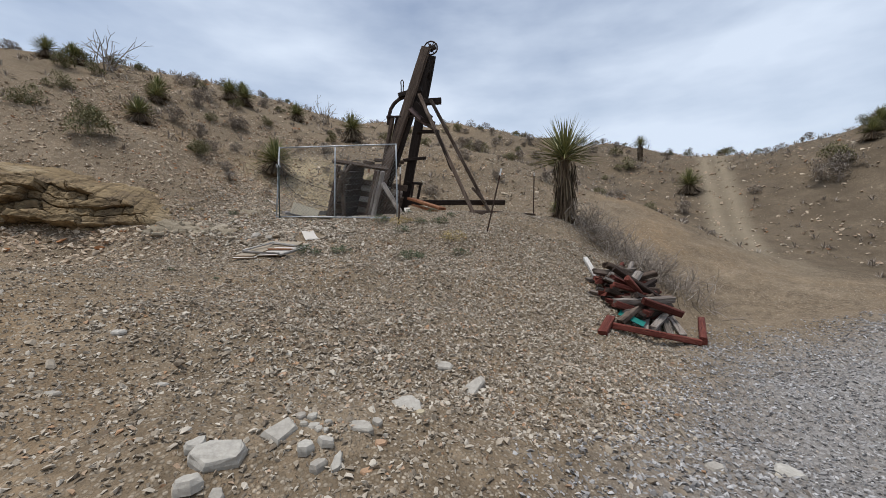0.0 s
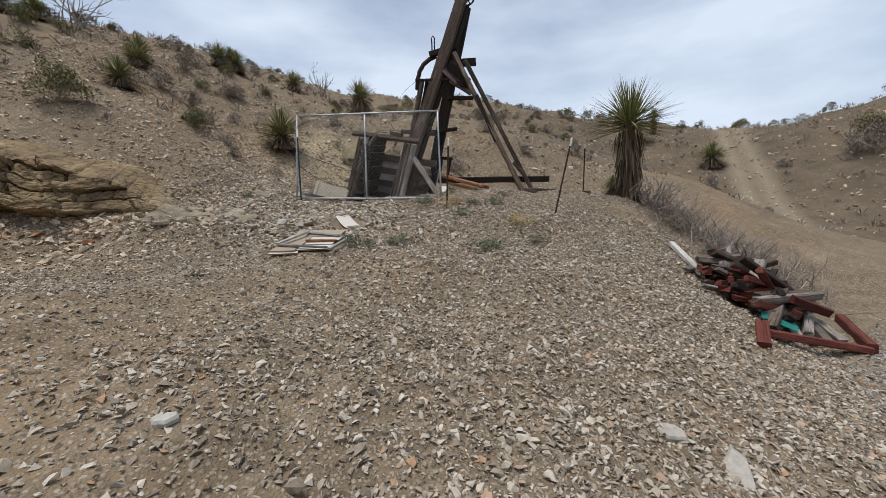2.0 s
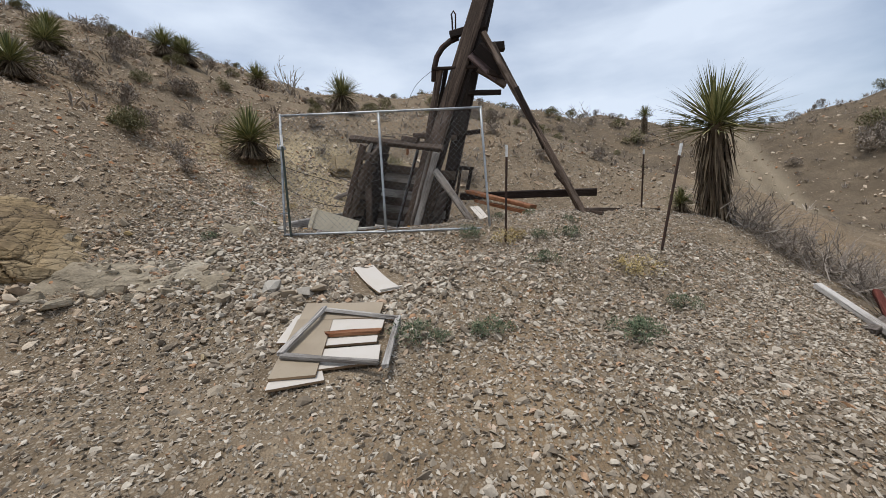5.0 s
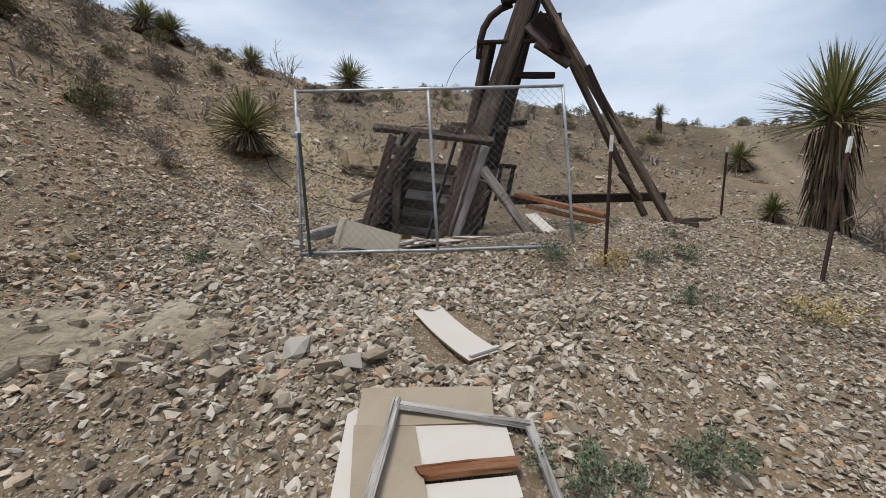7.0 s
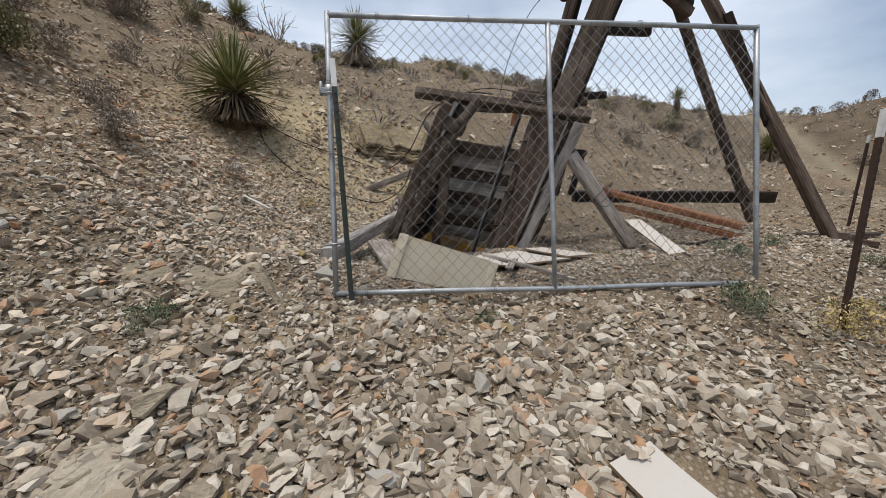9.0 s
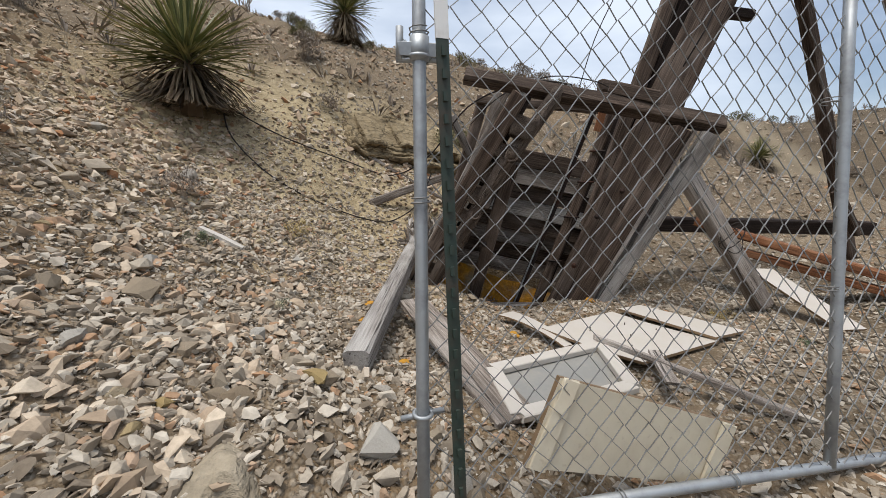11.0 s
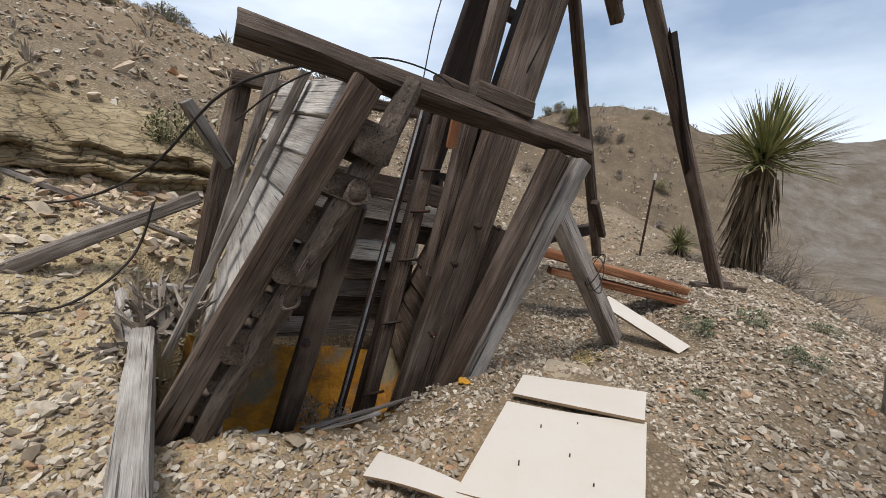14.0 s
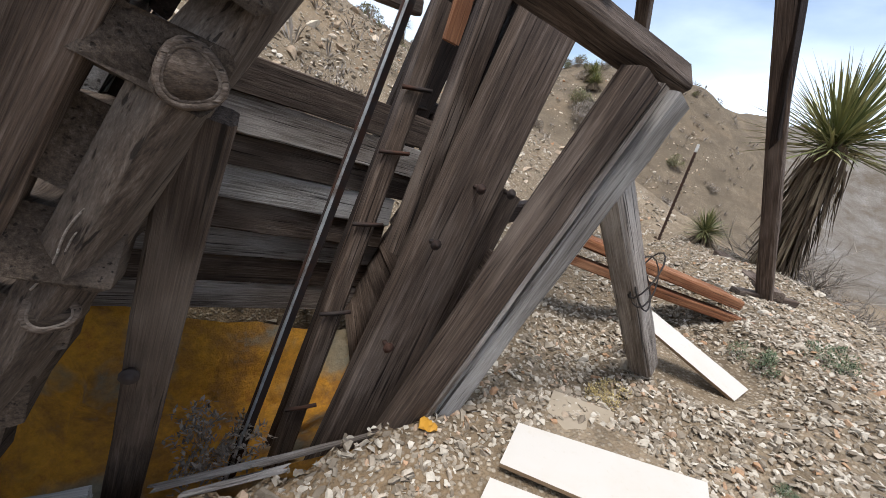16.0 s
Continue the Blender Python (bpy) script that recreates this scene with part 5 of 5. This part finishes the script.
# ---- stones ----
def stone_templates(n, seed, flat, points=11):
    rng = random.Random(seed)
    out = []
    for _ in range(n):
        bm = bmesh.new()
        for _ in range(points):
            d = ball_dir(rng, -90, 90)
            bm.verts.new((d.x * rng.uniform(.75, 1.05), d.y * rng.uniform(.55, .85), d.z * flat * rng.uniform(.8, 1.1)))
        res = bmesh.ops.convex_hull(bm, input=bm.verts)
        bmesh.ops.delete(bm, geom=[v for v in bm.verts if not v.link_faces], context="VERTS")
        bmesh.ops.triangulate(bm, faces=bm.faces)
        bm.verts.index_update()
        out.append((np.array([v.co[:] for v in bm.verts]), np.array([[v.index for v in f.verts] for f in bm.faces])))
        bm.free()
    return out


T_STONE = stone_templates(20, 3, 0.46, 13)
T_PEBBLE = stone_templates(16, 5, 0.42, 7)


def scatter(name, xs, ys, sizes, mat, label, seed, sink=0.15, shapes=None):
    """Many stones in one mesh, resting on the ground."""
    shapes = shapes or T_STONE
    rng = np.random.RandomState(seed)
    zs = height(xs, ys)
    pick = rng.randint(0, len(shapes), len(xs))
    av, af, off = [], [], 0
    for k, (tv, tf) in enumerate(shapes):
        i = np.where(pick == k)[0]
        if not len(i):
            continue
        a, tx, ty = rng.uniform(0, 6.283, len(i)), rng.normal(0, 0.3, len(i)), rng.normal(0, 0.3, len(i))
        s = sizes[i]
        v = tv[None] * np.stack([s, s * rng.uniform(.7, 1.1, len(i)), s * rng.uniform(.6, 1.2, len(i))], -1)[:, None]
        x, y, z = v[..., 0], v[..., 1], v[..., 2]
        z = z + x * np.sin(tx)[:, None] + y * np.sin(ty)[:, None]
        c, n = np.cos(a)[:, None], np.sin(a)[:, None]
        v = np.stack([x * c - y * n + xs[i][:, None], x * n + y * c + ys[i][:, None], z + (zs[i] + s * sink)[:, None]], -1)
        av.append(v.reshape(-1, 3))
        af.append((tf[None] + (np.arange(len(i)) * len(tv))[:, None, None] + off).reshape(-1, 3))
        off += len(i) * len(tv)
    ob = new(name, mesh_from(name, np.concatenate(av), np.concatenate(af), mat))
    return tagged(ob, label, "gravel", kind="stuff")


rs = np.random.RandomState(4)


def area(n, x0, x1, y0, y1, small, large, keep):
    x, y = rs.uniform(x0, x1, n), rs.uniform(y0, y1, n)
    s = small * (large / small) ** (rs.uniform(0, 1, n) ** 1.7)
    k = keep(x, y) & (in_shaft(x, y) < 0.03)
    for px, py, rad, *_ in PADS:
        k &= np.hypot(x - px, y - py) > rad * 0.62
    return x[k], y[k], s[k]


def patchy(x, y):
    return 0.5 + 0.5 * np.sin(x * 1.7 + 1.3 * np.sin(y * 1.1)) * np.sin(y * 1.9 + np.sin(x * 1.4))


def is_road(x, y):
    return (x - 0.66 * y + 0.75 > rs.normal(0, .35, len(x))) & (0.25 * x - y + 5.2 > rs.normal(0, .4, len(x)))


scatter("pebbles", *area(150000, -6.6, 3.2, 0.7, 11.6, 0.013, 0.036, lambda x, y: (rs.uniform(0, 1, len(x)) < 0.45 + 0.55 * patchy(x, y)) & ~is_road(x, y)), M_GRAVEL, "loose tan pebbles strewn over the slope", 1, shapes=T_PEBBLE)
scatter("pebbles", *area(70000, -3.2, 2.9, 2.6, 9.2, 0.012, 0.046, lambda x, y: (rs.uniform(0, 1, len(x)) < 0.35 + 0.65 * np.clip((x + 2.6) / 2.0, 0, 1)) & ~is_road(x, y)), M_GRAVEL, "loose broken pebbles over the spoil heap", 14, 0.2, T_PEBBLE)
scatter("rubble", *area(7000, -3.5, 2.6, 1.2, 9.0, 0.018, 0.058, lambda x, y: (rs.uniform(0, 1, len(x)) < (0.06 + 0.75 * patchy(x * 1.6, y * 1.3) ** 2) * np.clip((x + y - 0.2) / 3.0, 0.1, 1)) & ~is_road(x, y)), M_GRAVEL, "angular broken stones over the spoil heap", 15)
scatter("road_stones", *area(60000, 0.2, 8, 0.5, 7.2, 0.016, 0.04, is_road), M_ROAD, "pale grey crushed gravel of the road", 2, shapes=T_PEBBLE)
scatter("rubble", *area(26000, -6.6, 2.4, 1.2, 12.3, 0.022, 0.062, lambda x, y: rs.uniform(0, 1, len(x)) < np.where(y < 5.5, 0.025, 0.14) + 0.8 * np.exp(-((x + 4.1) ** 2 / 2.0 + (y - 8.1) ** 2 / 1.3)) + 0.35 * np.exp(-((x + 5.9) ** 2 / 1.0 + (y - 10.3) ** 2 / 2.5)) + 0.3 * np.exp(-((x - 0.6) ** 2 / 2.5 + (y - 7.2) ** 2 / 3))), M_GRAVEL, "broken angular stones on the slope", 3)
scatter("hill_stones", *area(36000, -13, -5.4, 5.5, 17, 0.015, 0.07, lambda x, y: rs.uniform(0, 1, len(x)) < (0.3 + 0.5 * patchy(x * .7, y * .7)) * np.clip(np.hypot(x + 5.7, y - 13.4) / 2.2 - 0.2, 0, 1)), M_TALUS, "loose reddish brown stones on the hillside", 4)
scatter("hill_stones", *area(14000, -6, 4, 11.8, 18, 0.018, 0.07, lambda x, y: rs.uniform(0, 1, len(x)) < 0.6), M_GRAVEL, "loose stones behind the shaft", 5)
scatter("hill_stones", *area(9000, -18, 22, 14, 36, 0.04, 0.16, lambda x, y: rs.uniform(0, 1, len(x)) < 0.7), M_TALUS, "stones on the far slopes", 6)


def cluster(n, cx, cy, sx, sy, small, large):
    x, y = rs.normal(cx, sx, n), rs.normal(cy, sy, n)
    s = small * (large / small) ** (rs.uniform(0, 1, n) ** 1.4)
    k = in_shaft(x, y) < -0.05
    for px, py, rad, *_ in PADS:
        k &= np.hypot(x - px, y - py) > rad * 0.66
    return x[k], y[k], s[k]


scatter("rubble", *cluster(5200, -4.0, 7.95, 1.0, 0.62, 0.025, 0.075), M_GRAVEL, "dense broken rock below the fence panel", 7)
scatter("rubble", *cluster(5000, -5.75, 9.9, 0.65, 1.1, 0.016, 0.05), M_GRAVEL, "dense broken rock on the left slope", 8)
scatter("pebbles", *cluster(15000, -5.6, 10.3, 0.9, 1.4, 0.008, 0.019), M_GRAVEL, "fine broken rock between larger stones", 13, shapes=T_PEBBLE)
scatter("rubble", *cluster(3200, -7.0, 12.0, 0.7, 1.0, 0.018, 0.065), M_TALUS, "broken reddish rock on the slope", 9)
scatter("rubble", *cluster(6000, -3.4, 10.6, 1.4, 0.6, 0.016, 0.034), M_GRAVEL, "small broken rock before the shaft", 10)
scatter("rubble", *cluster(9000, -5.4, 11.9, 0.9, 1.2, 0.016, 0.042), M_GRAVEL, "small broken rock beside the shaft", 11)
scatter("rubble", *cluster(6000, -0.9, 10.3, 1.2, 0.9, 0.014, 0.036), M_GRAVEL, "small broken rock below the headframe", 12)
ROCKS = []
for k, (tv, tf) in enumerate(stone_templates(9, 12, 0.5, 17)):
    for mat in (M_ROCK, M_PALE):
        ROCKS.append(mesh_from("rock", tv, tf, mat))


def rock(x, y, s, pale, label, rng, lift=0.2):
    if any(math.hypot(x - px, y - py) < rad * 0.8 for px, py, rad, *_ in PADS) or in_shaft(np.array([x]), np.array([y]))[0] > -0.1:
        return
    me = ROCKS[rng.randrange(9) * 2 + pale]
    m = Matrix.Translation((x, y, H(x, y) + s * lift)) @ pose(0, 0, 0, rng.gauss(0, 12), rng.gauss(0, 12), rng.uniform(0, 360)) @ Matrix.Diagonal((s, s * rng.uniform(.75, 1.1), s * rng.uniform(.6, 1.1), 1))
    single("rock", me, None, m, label, "rock", "loose rocks")


rk = random.Random(21)
def slab(x, y, a, b, thick, turn, tilt, mat, seed, label, corners=7):
    """A flat angular slab with broken edges, half-lengths a and b, lying half sunk."""
    thick *= 0.62
    rng = random.Random(seed)
    bm = bmesh.new()
    rim = []
    for k in range(corners):
        t = 6.2832 * (k + rng.uniform(-.28, .28)) / corners
        r = rng.uniform(0.82, 1.1)
        rim.append((a * r * math.cos(t), b * r * math.sin(t)))
    for x0, y0 in rim:
        for grow, z in ((1.0, -thick), (1.03, 0.1 * thick), (rng.uniform(.80, .92), thick * rng.uniform(.75, 1.05))):
            bm.verts.new((x0 * grow, y0 * grow, z))
    bmesh.ops.convex_hull(bm, input=bm.verts)
    bmesh.ops.delete(bm, geom=[v for v in bm.verts if not v.link_faces], context="VERTS")
    bmesh.ops.triangulate(bm, faces=bm.faces)
    bmesh.ops.subdivide_edges(bm, edges=bm.edges, cuts=1, use_grid_fill=True)
    for v in bm.verts:
        v.co += v.co.normalized() * (0.25 * thick * noise.noise(v.co * 22 + Vector((seed, 0, 0))))
    single("rock", bm, mat, Matrix.Translation((x, y, H(x, y) + thick * 0.35)) @ pose(0, 0, 0, tilt, tilt * 0.4, turn), label, "rock", "pale rocks on the slope")


for k, (x, y, a, b, th, turn, tilt, n) in enumerate(((-0.97, 1.84, 0.095, 0.115, 0.04, 20, 14, 4), (-0.79, 1.74, 0.04, 0.04, 0.035, 10, 5, 6), (-0.71, 1.79, 0.033, 0.055, 0.03, 80, 6, 6), (-0.71, 1.68, 0.042, 0.04, 0.035, 50, -8, 6),
                                                   (-0.625, 1.70, 0.025, 0.062, 0.03, 5, 25, 7), (-0.60, 1.99, 0.085, 0.05, 0.025, -15, 4, 7), (-0.53, 2.08, 0.03, 0.04, 0.025, 40, 8, 6), (-0.43, 2.49, 0.105, 0.115, 0.035, 25, 12, 7),
                                                   (-0.33, 2.38, 0.04, 0.03, 0.025, 60, 4, 6), (-0.01, 3.20, 0.075, 0.23, 0.035, -24, 10, 7), (-0.25, 3.42, 0.09, 0.08, 0.03, 0, 8, 6), (-1.13, 1.60, 0.13, 0.085, 0.06, 25, 16, 7),
                                                   (-1.25, 1.62, 0.055, 0.045, 0.035, 70, 6, 6), (-1.16, 1.44, 0.06, 0.045, 0.045, 15, -6, 6), (-1.04, 1.45, 0.035, 0.05, 0.03, 40, 12, 6), (-2.43, 2.02, 0.06, 0.03, 0.02, 5, 4, 6),
                                                   (1.62, 2.65, 0.07, 0.05, 0.03, 30, 6, 6), (2.19, 2.78, 0.10, 0.09, 0.045, 70, 8, 7), (-2.73, 2.77, 0.06, 0.045, 0.025, 12, 4, 6), (-2.05, 2.35, 0.05, 0.03, 0.02, 35, 4, 6))):
    slab(x, y, a, b, th, turn, tilt, M_PALE, 300 + k, "pale grey flat rock lying on stony ground", n)
for k, (x, y, a, b) in enumerate(((-0.92, 1.97, 0.035, 0.03), (-0.86, 1.99, 0.03, 0.028), (-0.83, 1.93, 0.028, 0.035), (-0.88, 1.92, 0.03, 0.022), (-0.79, 1.90, 0.025, 0.03), (-0.77, 1.97, 0.02, 0.025), (-0.74, 1.87, 0.022, 0.02))):
    slab(x, y, a, b, 0.018, 50 * k, 2, M_PALE, 340 + k, "piece of a cracked pale rock", 6)
for k, (x, y, a) in enumerate(((-0.47, 1.91, 0.035), (-0.49, 1.71, 0.035))):
    slab(x, y, a, a * 0.7, 0.02, 30, 10, M_RUSTROCK, 350 + k, "small orange-tan rock on stony ground", 6)
slab(-4.105, 11.85, 0.07, 0.055, 0.035, 20, 8, M_YELLOWROCK, 360, "yellowish rock lying on the shaft's sill", 7)
for x, y, s in ((-4.46, 7.7, 0.16), (-4.22, 7.45, 0.13), (-4.02, 7.48, 0.12), (-4.85, 7.42, 0.15), (-4.55, 7.36, 0.13), (-3.9, 7.52, 0.12), (-4.07, 7.38, 0.1), (-6.5, 8.55, 0.12), (-5.32, 7.97, 0.12), (-4.5, 8.12, 0.1), (-4.97, 7.8, 0.1), (-4.7, 9.5, 0.09), (-4.97, 9.6, 0.11),
                (-6.12, 10.58, 0.1), (-6.65, 11.24, 0.12), (-6.2, 11.65, 0.1), (-6.5, 12.1, 0.12), (-7.0, 11.9, 0.1), (-6.0, 10.35, 0.12), (-4.1, 11.62, 0.09), (-5.2, 9.9, 0.09)):
    rock(x, y, s, rk.random() < 0.3, "broken tan rock lying in rubble", rk)
for _ in range(170):
    if rk.random() < 0.7:
        x, y = rk.gauss(-4.15, 0.75), rk.gauss(8.1, 0.7)
    else:
        x, y = rk.gauss(-5.75, 0.45), rk.gauss(10.2, 0.9)
    rock(x, y, rk.uniform(0.04, 0.075), rk.random() < 0.15, "broken tan rock lying in rubble", rk)


# ---- bedrock outcrops ----
def ledge(label, a, b, deep, rise, mat, seed, nu=150, nv=56, face=0.14, blocks=(), reach=0.98):
    """Layered bedrock standing out of the bank between a and b: a broken face and a top that runs back into the slope."""
    a, b, o = Vector((*a, 0)), Vector((*b, 0)), Vector((seed * 3.7, seed * 1.9, 0))
    d = (b - a).normalized()
    n = Vector((-d.y, d.x, 0))
    verts = []
    for j in range(nv):
        v = (j / (nv - 1)) ** 1.7
        for i in range(nu):
            u = i / (nu - 1)
            p = a.lerp(b, u) + n * (deep * v + 0.25 * noise.noise((u * 6, seed, 0)))
            rim = min(1, u / 0.1, (1 - u) / 0.1)
            up = min(1, v / face) * max(0, 1 - max(0, v - face) / (1 - face)) ** 0.7 * rim
            up *= 0.75 + 0.45 * noise.noise((u * 7 + seed, v * 2, 0))
            q = Vector((p.x, p.y, rise * up * 1.6))
            cell = noise.voronoi(Vector((q.x * 1.7, q.y * 1.7, q.z * 3.0)) + o)
            block = cell[0][1] - cell[0][0]
            tone = noise.cell(Vector((q.x * 2.1, q.y * 2.1, math.floor(q.z * 5 + 1.2 * noise.noise(q * 0.8 + o)))) + o)
            out = up * rise * (0.16 * tone + 0.22 * min(block, 0.35) + 0.12 * noise.noise(q * 2.3 + o) + 0.05 * noise.noise(q * 8 + o))
            p = p - n * (out * 1.3) + Vector((0, 0, out * 0.7))
            verts.append((p.x, p.y, rise * up - 0.05 + out * 0.5))
    verts = np.array(verts)
    verts[:, 2] += height(verts[:, 0], verts[:, 1])
    g = np.arange(nu * nv).reshape(nv, nu)
    f = np.stack([g[:-1, :-1], g[:-1, 1:], g[1:, 1:], g[1:, :-1]], -1).reshape(-1, 4)
    mid = (a + b) / 2
    base = Vector((mid.x, mid.y, H(mid.x, mid.y)))
    g = thing("rock_outcrop", base, label, "outcrop", "bedrock outcrops")
    part("bedrock", mesh_from("bedrock", verts - np.array(base), f, mat), None, g)
    rng = random.Random(seed)
    for k, (wide, tall, back) in enumerate(blocks):
        u = 0.02
        while u < 0.98:
            w = wide * rng.uniform(0.6, 1.5) * (1 - 0.55 * u ** 5)
            c = a + d * (u * (b - a).length + w / 2) + n * (back + rng.uniform(-.12, .12) + 0.25 * noise.noise((u * 6, seed, 0)))
            z = H(c.x, c.y) + rng.uniform(-.06, .06) - 0.03
            h = tall * rng.uniform(0.75, 1.2) * (1 - 0.55 * u ** 5)
            m = Matrix.Translation((c.x, c.y, z + h * 0.36)) @ pose(0, 0, 0, rng.gauss(-8, 8), rng.gauss(0, 10), math.degrees(math.atan2(d.y, d.x)) + rng.gauss(0, 20))
            if rng.random() < 0.9 and u < reach:
                part("stone", block_mesh(rng.random(), (w * 0.6, wide * rng.uniform(.3, .45), h * 0.65), mat), None, g, "", m)
            u += w * rng.uniform(0.8, 1.1) / (b - a).length


def block_mesh(seed, half, mat):
    """An angular broken block with chipped, uneven faces."""
    rng = random.Random(seed)
    bm = bmesh.new()
    for _ in range(15):
        v = ball_dir(rng, -80, 80)
        v = Vector([math.copysign(abs(c) ** 0.55, c) for c in v]) * rng.uniform(0.8, 1.0)
        bm.verts.new((v.x * half[0], v.y * half[1], v.z * half[2]))
    bmesh.ops.convex_hull(bm, input=bm.verts)
    bmesh.ops.delete(bm, geom=[v for v in bm.verts if not v.link_faces], context="VERTS")
    bmesh.ops.triangulate(bm, faces=bm.faces)
    bmesh.ops.subdivide_edges(bm, edges=bm.edges, cuts=2, use_grid_fill=True)
    o = Vector((seed * 50, seed * 31, 0))
    for v in bm.verts:
        q = v.co * 5 + o
        v.co += v.co.normalized() * (min(half) * (0.3 * noise.noise(q) + 0.16 * noise.noise(q * 3.1)))
    me = bpy.data.meshes.new("stone")
    bm.to_mesh(me)
    bm.free()
    me.materials.append(mat)
    me.shade_flat()
    return me


def bank_face(label, a, b, rise, mat, seed, nu=330, nv=84):
    """A cut bank of layered bedrock: a steep face broken into ledges and blocks, whose top runs back into the hill."""
    a, b = Vector((*a, 0)), Vector((*b, 0))
    length = (b - a).length
    d = (b - a).normalized()
    n = Vector((-d.y, d.x, 0))
    table = np.random.RandomState(seed).uniform(0, 1, (64, 64))
    verts = []
    for i in range(nu):
        u = i / (nu - 1)
        s = u * length
        foot = a + d * s + n * (0.30 * noise.noise((s * 0.45, seed, 0)) + 0.10 * noise.noise((s * 1.7, seed, 3)))
        z0 = H(foot.x, foot.y) - 0.10
        fade = max(0.0, min(1, u / 0.06, (1 - u) / 0.22)) ** 0.8
        tall = rise * fade * (1 + 0.28 * noise.noise((s * 0.8, 7, seed)) + 0.10 * noise.noise((s * 3.1, 2, seed)))
        run = [foot + n * (0.42 * tall + 1.3 * k / 5) for k in range(6)]
        hill = height([p.x for p in run], [p.y for p in run])
        zb = hill[5] - 0.12
        for j in range(nv):
            w = j / (nv - 1)
            if w < 0.72:
                h = tall * w / 0.72
                p, z = foot + n * (0.42 * h), z0 + h
            else:
                f = (w - 0.72) / 0.28
                h = tall
                p = foot + n * (0.42 * tall + 1.3 * f)
                z = max((z0 + tall) * (1 - f) + zb * f, np.interp(f * 5, range(6), hill) - 0.10 * f - 0.01)
            q = Vector((s, h, seed))
            lay = h * 5.2 / rise + 0.22 * s + 0.9 * noise.noise(q * 0.7) + 0.25 * noise.noise(q * 2.6)
            row = int(math.floor(lay))
            wide = (0.35 + 0.7 * table[row % 64, 5]) * rise ** 0.7
            col = s / wide + table[row % 64, 9] * 7 + 0.35 * noise.noise(q * 2.1)
            cell = table[row % 64, int(math.floor(col)) % 64]
            gap = min(lay % 1, 1 - lay % 1) * 0.19 * rise
            side = min(col % 1, 1 - col % 1) * wide
            out = 0.34 * cell + 0.14 * table[row % 64, 3] + 0.15 * noise.noise(q * 1.3) + 0.05 * noise.noise(q * 5) + 0.022 * noise.noise(q * 17)
            out -= rise * (0.10 * max(0, 1 - gap / 0.022) + 0.09 * max(0, 1 - side / 0.03))
            out -= 0.16 * rise ** 2 * max(0, 1 - abs(h - 0.40 * rise - 0.05 * noise.noise((s * 1.1, 4, seed)) + 0.02 * s) / 0.035) * (u < 0.72)
            k = (0.3 + 0.7 * rise) * fade * min(1, h / 0.12) * (1 if w < 0.72 else max(0, 1 - (w - 0.72) / 0.20))
            p = p - n * (out * k)
            verts.append((p.x, p.y, z + 0.25 * out * k + 0.05 * k * noise.noise((p.x * 4, p.y * 4, seed))))
    base = Vector(((a.x + b.x) / 2, (a.y + b.y) / 2, H((a.x + b.x) / 2, (a.y + b.y) / 2)))
    g = np.arange(nu * nv).reshape(nu, nv)
    f = np.stack([g[:-1, :-1], g[1:, :-1], g[1:, 1:], g[:-1, 1:]], -1).reshape(-1, 4)
    ob = new("rock_outcrop", mesh_from("bedrock", np.array(verts) - np.array(base), f, mat))
    ob.matrix_basis = Matrix.Translation(base)
    return tagged(ob, label, "outcrop", "bedrock outcrops")


bank_face("layered yellow-brown bedrock ledge in the cut bank", (-13.0, 4.0), (-6.2, 7.48), 1.0, M_LEDGE, 3)


def along_bank(n, spread, small, large):
    u = rs.uniform(0.0, 1.0, n)
    k = np.abs(rs.normal(0, spread, n))
    x, y = -12.0 + 5.5 * u + 0.45 * k, 4.45 + 2.8 * u - 0.85 * k
    return x, y, small * (large / small) ** (rs.uniform(0, 1, n) ** 2)


scatter("fallen_rubble", *cluster(700, -4.3, 13.95, 0.7, 0.25, 0.02, 0.10), M_TALUS, "broken rock lying over the bedrock above the shaft", 32)
scatter("fallen_rubble", *along_bank(1500, 0.35, 0.02, 0.11), M_TALUS, "fallen broken rock along the foot of the ledge", 31)
ledge("pale grey bedrock showing through the slope", (-6.75, 7.0), (-4.75, 7.45), 1.1, 0.13, M_LEDGEPALE, 5, 110, 60, 0.35, ((0.18, 0.09, 0.1), (0.15, 0.09, 0.3), (0.15, 0.09, 0.5), (0.15, 0.09, 0.75)))
ledge("pale crumbling bedrock beside the fence panel", (-5.95, 8.85), (-5.05, 9.15), 0.55, 0.11, M_LEDGEPALE, 7, 70, 36, 0.35)
bank_face("broken brown bedrock above the shaft", (-5.3, 13.9), (-2.7, 14.5), 0.34, M_LEDGEBROWN, 9, 200, 70)


# ---- far scrub, past counting ----
def far_scrub(n, seed):
    rng = random.Random(seed)
    specs = []
    while n:
        x, y = rng.uniform(-26, 28), rng.uniform(9, 46)
        if -7.5 < x < 6 and y < 14.5 or x > 5 and y < 12 or abs(x - 10.5 - (y - 14) * 0.32) < 1.2 and y < 30:
            continue
        n -= 1
        s = rng.uniform(0.12, 0.42)
        b = Vector((x, y, H(x, y)))
        for _ in range(16):
            d = ball_dir(rng, 5, 85)
            specs.append((b + Vector((d.x, d.y, 0)) * s * 0.2, d, s * rng.uniform(0.6, 1.1), 0.05 * s + 0.012))
    return mesh_from("hill_scrub", *blades(specs, 0.15, 0.1, True), M_SHRUBGREY)


tagged(new("hill_scrub", far_scrub(2600, 91)), "small dry tufts of scrub over the hillsides", "scrub", kind="stuff")
